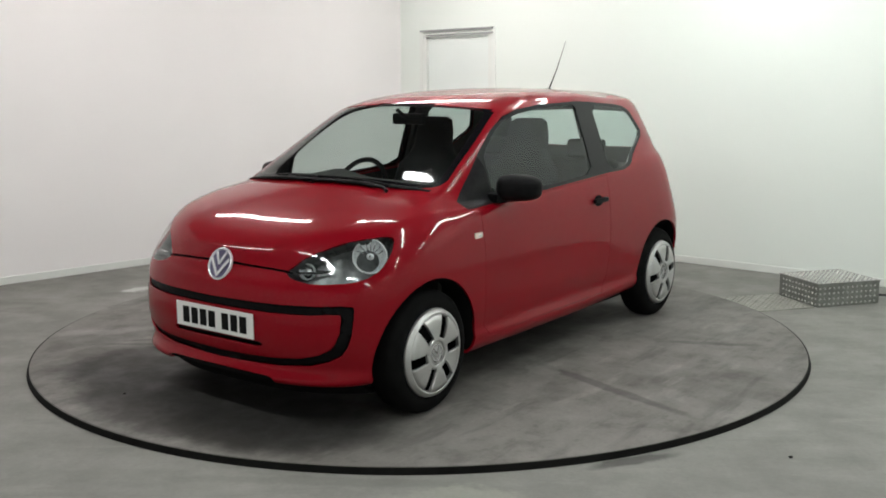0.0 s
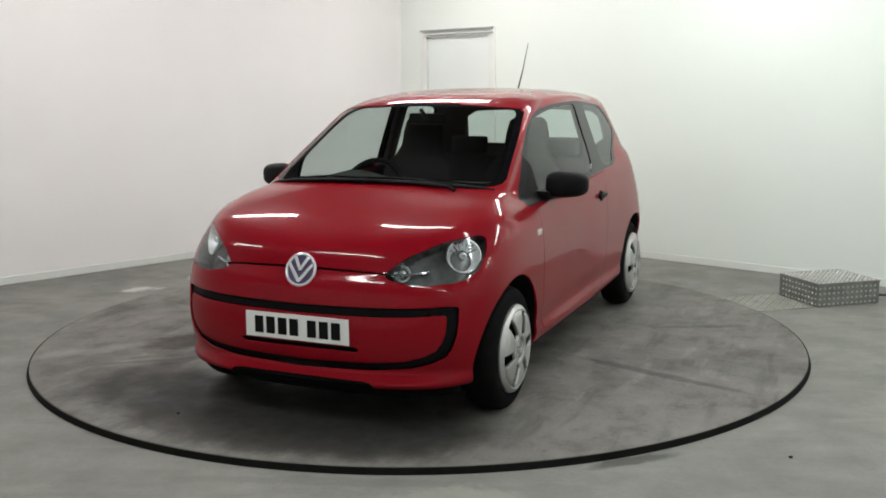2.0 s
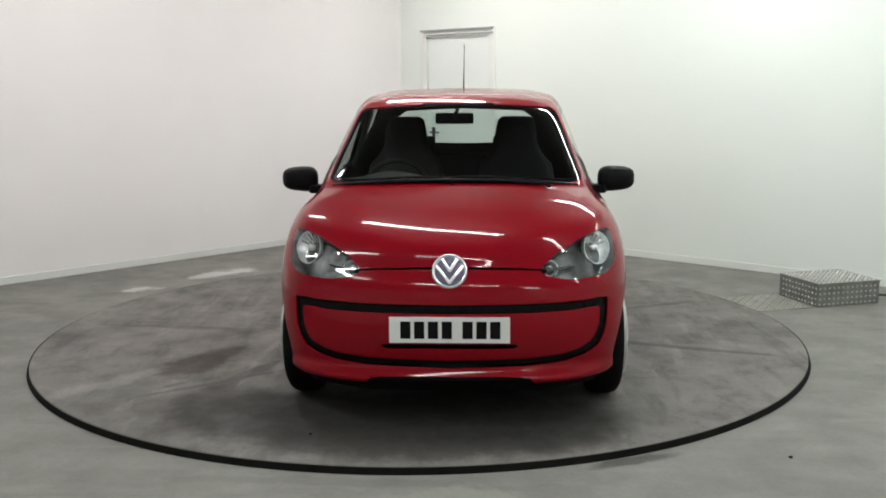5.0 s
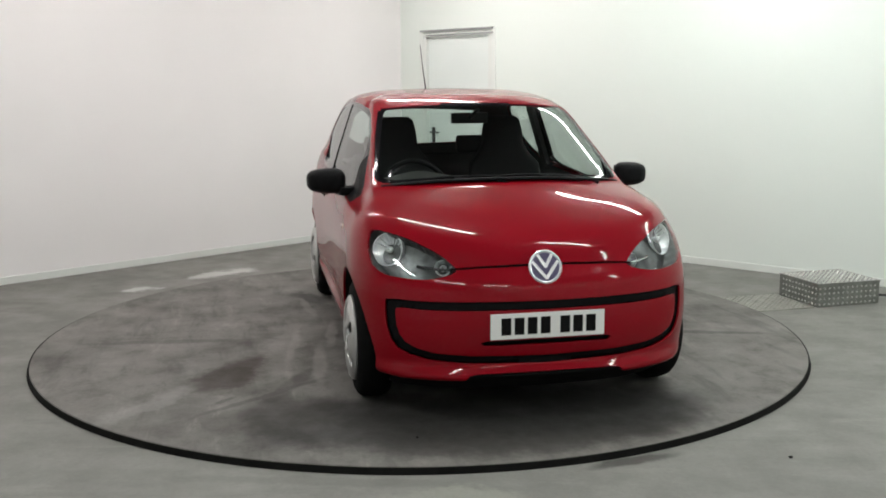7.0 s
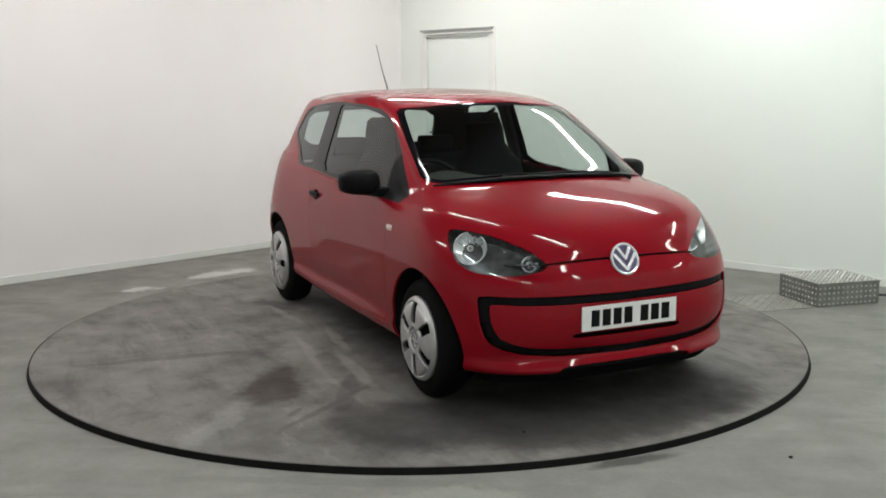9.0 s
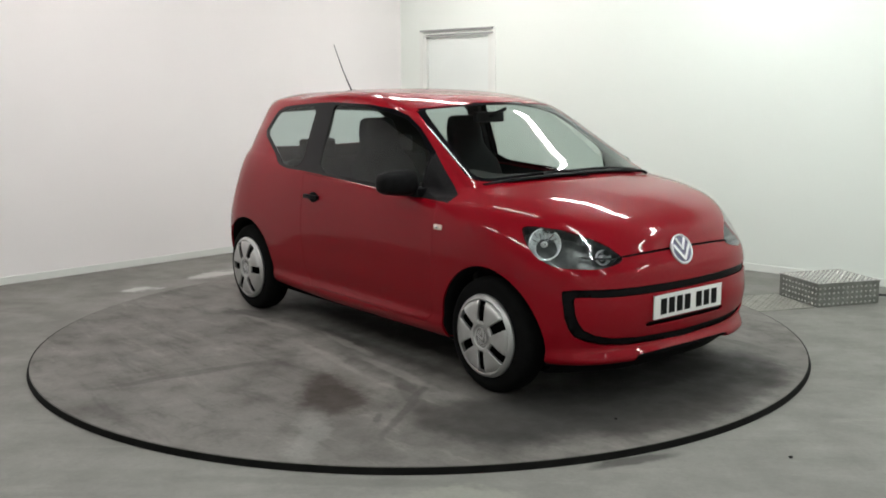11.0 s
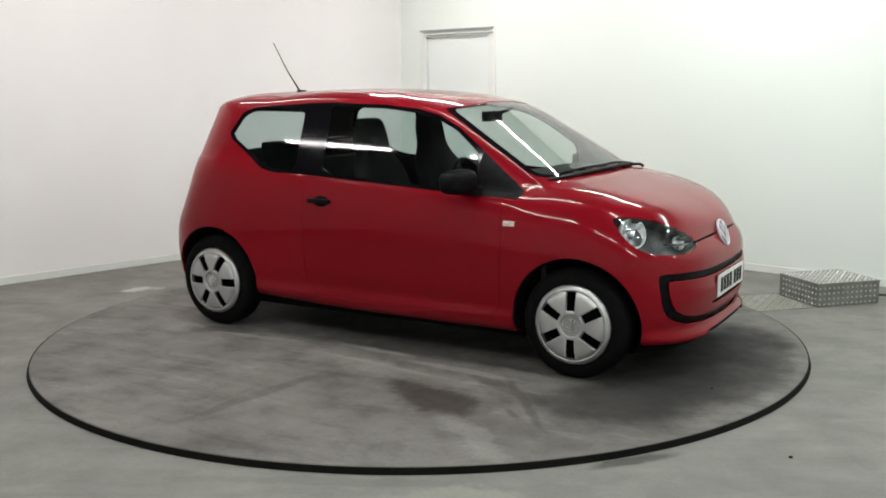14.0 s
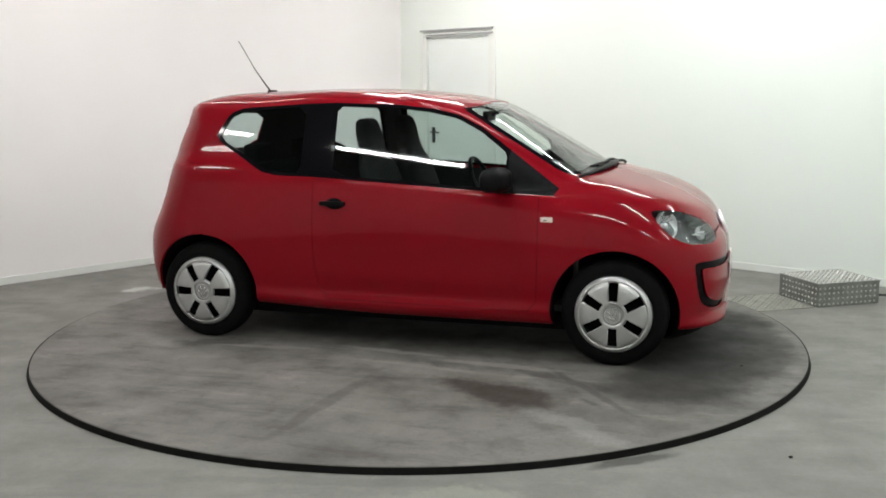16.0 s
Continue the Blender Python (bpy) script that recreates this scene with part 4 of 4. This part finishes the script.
def badge_and_plate():
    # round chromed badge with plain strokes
    tilt = Vector((0.93, 0, 0.36)).to_track_quat("Y", "Z").to_matrix().to_4x4()
    m = Matrix.Translation((1.736, 0, 0.692)) @ tilt
    field = lathe([(0.072, 0.0), (0.070, 0.008), (0.0, 0.009)], 48)
    bmesh.ops.transform(field, matrix=m, verts=field.verts[:])
    badge = part("badge", field, BADGE_BLUE, car, "round chromed badge")
    ring = lathe([(0.074, 0.0), (0.076, 0.010), (0.071, 0.015), (0.065, 0.012), (0.063, 0.006)], 48)
    bmesh.ops.transform(ring, matrix=m, verts=ring.verts[:])
    part("badge_ring", ring, BADGE_SILVER, badge, "chrome ring")
    for (x0, z0, x1, z1) in ((-0.032, 0.052, 0.0, 0.0), (0.032, 0.052, 0.0, 0.0), (-0.057, 0.022, 0.0, -0.052), (0.057, 0.022, 0.0, -0.052)):
        length, ang = math.hypot(x1 - x0, z1 - z0), math.atan2(z1 - z0, x1 - x0)
        bar = box((length + 0.006, 0.006, 0.0145), (0, 0, 0), 0.002)
        bmesh.ops.transform(bar, matrix=m @ Matrix.Translation(((x0 + x1) / 2, 0.012, (z0 + z1) / 2)) @ Matrix.Rotation(-ang, 4, "Y"), verts=bar.verts[:])
        part("badge_stroke", bar, BADGE_SILVER, badge, "chrome stroke")
    # plate with plain bars
    plate = part("number_plate", box((0.006, 0.520, 0.114), (1.793, 0, 0.446), 0.002), PLATE_W, car, "white plate with dark bars", smooth=False)
    x = -0.212
    for k in range(7):
        w = 0.044
        if k == 4:
            x += 0.030
        part("plate_bar", box((0.003, w, 0.076), (1.7965, x + w / 2, 0.446), 0.001), PLATE_K, plate, "dark bar", smooth=False)
        x += 0.0595
    part("plate_holder", box((0.012, 0.44, 0.09), (1.784, 0, 0.446), 0.003), BLACK, car, "black plate holder", smooth=False)


badge_and_plate()
crumb("grit", 1.903, -0.361, 0.0, 0.007, "", disc)
antenna = part("antenna_base", box((0.06, 0.034, 0.018), (-1.115, 0, 1.457), 0.008), BLACK, car, "black antenna foot")
part("antenna_rod", tube([(-1.125, 0, 1.455), (-1.18, 0, 1.525), (-1.235, 0, 1.60), (-1.345, 0, 1.782)], 0.0055, 8, 0.0022), BLACK, antenna, "thin black antenna")


def wipers():
    for (x0, y0, x1, y1) in ((1.06, -0.02, 0.965, -0.50), (1.055, 0.44, 1.04, -0.06)):
        pts = []
        for k in range(9):
            t = k / 8
            y = y0 + (y1 - y0) * t
            crown = 1 - (abs(y) / 0.66) ** 2
            pts.append((x0 + (x1 - x0) * t + 0.012, y, 0.986 + 0.043 * crown + 0.006 + 0.006 * math.sin(math.pi * t)))
        w = part("wiper_blade", tube(pts, 0.007, 8), BLACK, car, "black wiper blade")
        part("wiper_arm", tube([(x0 + 0.07, y0 + 0.03, 0.998), (x0 + 0.06, y0, 1.012), ((x0 + x1) / 2 + 0.03, (y0 + y1) / 2, 1.028)], 0.009, 8), BLACK, w, "black wiper arm")
    bm = bmesh.new()
    rows = []
    for k in range(25):
        y = -0.62 + 1.24 * k / 24
        crown = 1 - (abs(y) / 0.66) ** 2.4
        rows.append([bm.verts.new((1.095 - 0.15 * (1 - crown) + dx, y, 0.985 + 0.043 * crown + dz)) for dx, dz in ((0.03, 0.004), (0.0, 0.008), (-0.05, -0.002))])
    for r0, r1 in zip(rows, rows[1:]):
        for k in range(2):
            bm.faces.new((r0[k], r1[k], r1[k + 1], r0[k + 1]))
    thick(part("cowl", bm, BLACK, car, "black scuttle panel under the windscreen"), 0.01)


wipers()


# ---- cabin ----
def soft_block(sections, n=20, p=0.55):
    """Lofts rounded rectangles (centre x, z, half depth x, half width y) from bottom to top."""
    bm = bmesh.new()
    rows = []
    for cx, cz, hx, hy in sections:
        row = []
        for k in range(n):
            a = 2 * math.pi * k / n
            c, s = math.cos(a), math.sin(a)
            row.append(bm.verts.new((cx + hx * math.copysign(abs(c) ** p, c), hy * math.copysign(abs(s) ** p, s), cz)))
        rows.append(row)
    for r0, r1 in zip(rows, rows[1:]):
        for k in range(n):
            bm.faces.new((r0[k], r0[(k + 1) % n], r1[(k + 1) % n], r1[k]))
    bm.faces.new(rows[0][::-1])
    bm.faces.new(rows[-1])
    return bm


def front_seat(y):
    bm = soft_block([(-0.12, 0.52, 0.06, 0.24), (-0.16, 0.66, 0.07, 0.255), (-0.21, 0.85, 0.07, 0.25), (-0.26, 1.00, 0.065, 0.225), (-0.285, 1.06, 0.06, 0.17), (-0.30, 1.12, 0.055, 0.135), (-0.318, 1.21, 0.055, 0.128), (-0.330, 1.275, 0.045, 0.112), (-0.334, 1.296, 0.02, 0.085)])
    bmesh.ops.translate(bm, vec=(0, y, 0), verts=bm.verts[:])
    seat = part("front_seat", bm, FABRIC, car, "dark grey fabric front seat with fixed headrest")
    part("seat_cushion", box((0.50, 0.50, 0.15), (0.13, y, 0.50), 0.05, segs=3), FABRIC, seat, "dark fabric cushion")


def cabin():
    for y in (0.345, -0.345):
        front_seat(y)
    bench = part("rear_bench", box((0.14, 1.10, 0.52), (-1.00, 0, 0.76), 0.05, (0, -12, 0), segs=3), FABRIC, car, "dark fabric rear bench")
    part("bench_cushion", box((0.46, 1.14, 0.16), (-0.76, 0, 0.50), 0.05, segs=3), FABRIC, bench, "dark fabric cushion")
    for y in (0.33, -0.33):
        part("rear_headrest", box((0.09, 0.25, 0.12), (-1.06, y, 1.08), 0.035, segs=3), FABRIC, bench, "dark fabric headrest")
    # dashboard
    bm = bmesh.new()
    rows = []
    for k in range(21):
        y = -0.66 + 1.32 * k / 20
        c = 1 - (abs(y) / 0.66) ** 2.6
        hump = 0.045 * math.exp(-((y + 0.35) / 0.16) ** 2)
        rows.append([bm.verts.new(p) for p in ((0.83 + 0.17 * c, y, 0.945 + 0.04 * c), (0.70, y, 0.985 + 0.01 * c), (0.56, y, 0.985 + hump), (0.50, y, 0.965 + hump), (0.485, y, 0.92), (0.52, y, 0.80), (0.58, y, 0.62), (0.72, y, 0.5))])
    for r0, r1 in zip(rows, rows[1:]):
        for k in range(7):
            bm.faces.new((r0[k], r0[k + 1], r1[k + 1], r1[k]))
    bmesh.ops.recalc_face_normals(bm, faces=bm.faces[:])
    thick(part("dashboard", bm, INNER, car, "dark grey dashboard"), 0.01)
    ring = []
    m = pose(0.40, -0.345, 0.90, 0, -25, 0)
    for k in range(33):
        a = 2 * math.pi * k / 32
        ring.append(m @ Vector((0, 0.182 * math.cos(a), 0.182 * math.sin(a))))
    sw = part("steering_wheel", tube(ring, 0.015, 10), BLACK, car, "black steering wheel")
    hub = box((0.05, 0.17, 0.11), (0.02, 0, -0.01), 0.03, segs=3)
    bmesh.ops.transform(hub, matrix=m, verts=hub.verts[:])
    part("wheel_hub", hub, BLACK, sw, "black hub pad")
    for dy in (-1, 1):
        sp = box((0.02, 0.13, 0.035), (0.01, dy * 0.115, 0.0), 0.008)
        bmesh.ops.transform(sp, matrix=m, verts=sp.verts[:])
        part("wheel_spoke", sp, BLACK, sw, "black spoke")
    part("cabin_floor", box((2.6, 1.3, 0.04), (-0.3, 0, 0.27), 0.01), INNER, car, "dark carpet")
    part("bulkhead", box((0.03, 1.36, 0.62), (0.99, 0, 0.64), 0.008), INNER, car, "dark bulkhead")
    part("parcel_shelf", box((0.42, 1.16, 0.02), (-1.32, 0, 0.95), 0.006), INNER, car, "dark parcel shelf")
    mir = part("rear_view_mirror", box((0.035, 0.215, 0.062), (0.345, -0.02, 1.305), 0.014), BLACK, car, "black rear-view mirror")
    part("mirror_stalk", tube([(0.36, -0.02, 1.31), (0.42, -0.01, 1.335), (0.47, 0.0, 1.355)], 0.011, 8), BLACK, mir, "black stalk")
    for s in (1, -1):
        part("belt_trim", box((0.12, 0.03, 0.42), (-0.50, s * 0.64, 1.17), 0.012, (s * 17, 0, 0)), INNER, car, "dark inner pillar trim")


cabin()


# ---- what moves: the table turns and carries the car ----
def motions():
    table_rows, car_rows = [], []
    for t, a in TURN:
        turn = pose(0, 0, 0, 0, 0, a)
        table_rows.append((t, turn))
        car_rows.append((t, turn @ pose(*CAR_ON_TABLE, 0)))
    walk(disc, table_rows)
    walk(car, car_rows)


motions()
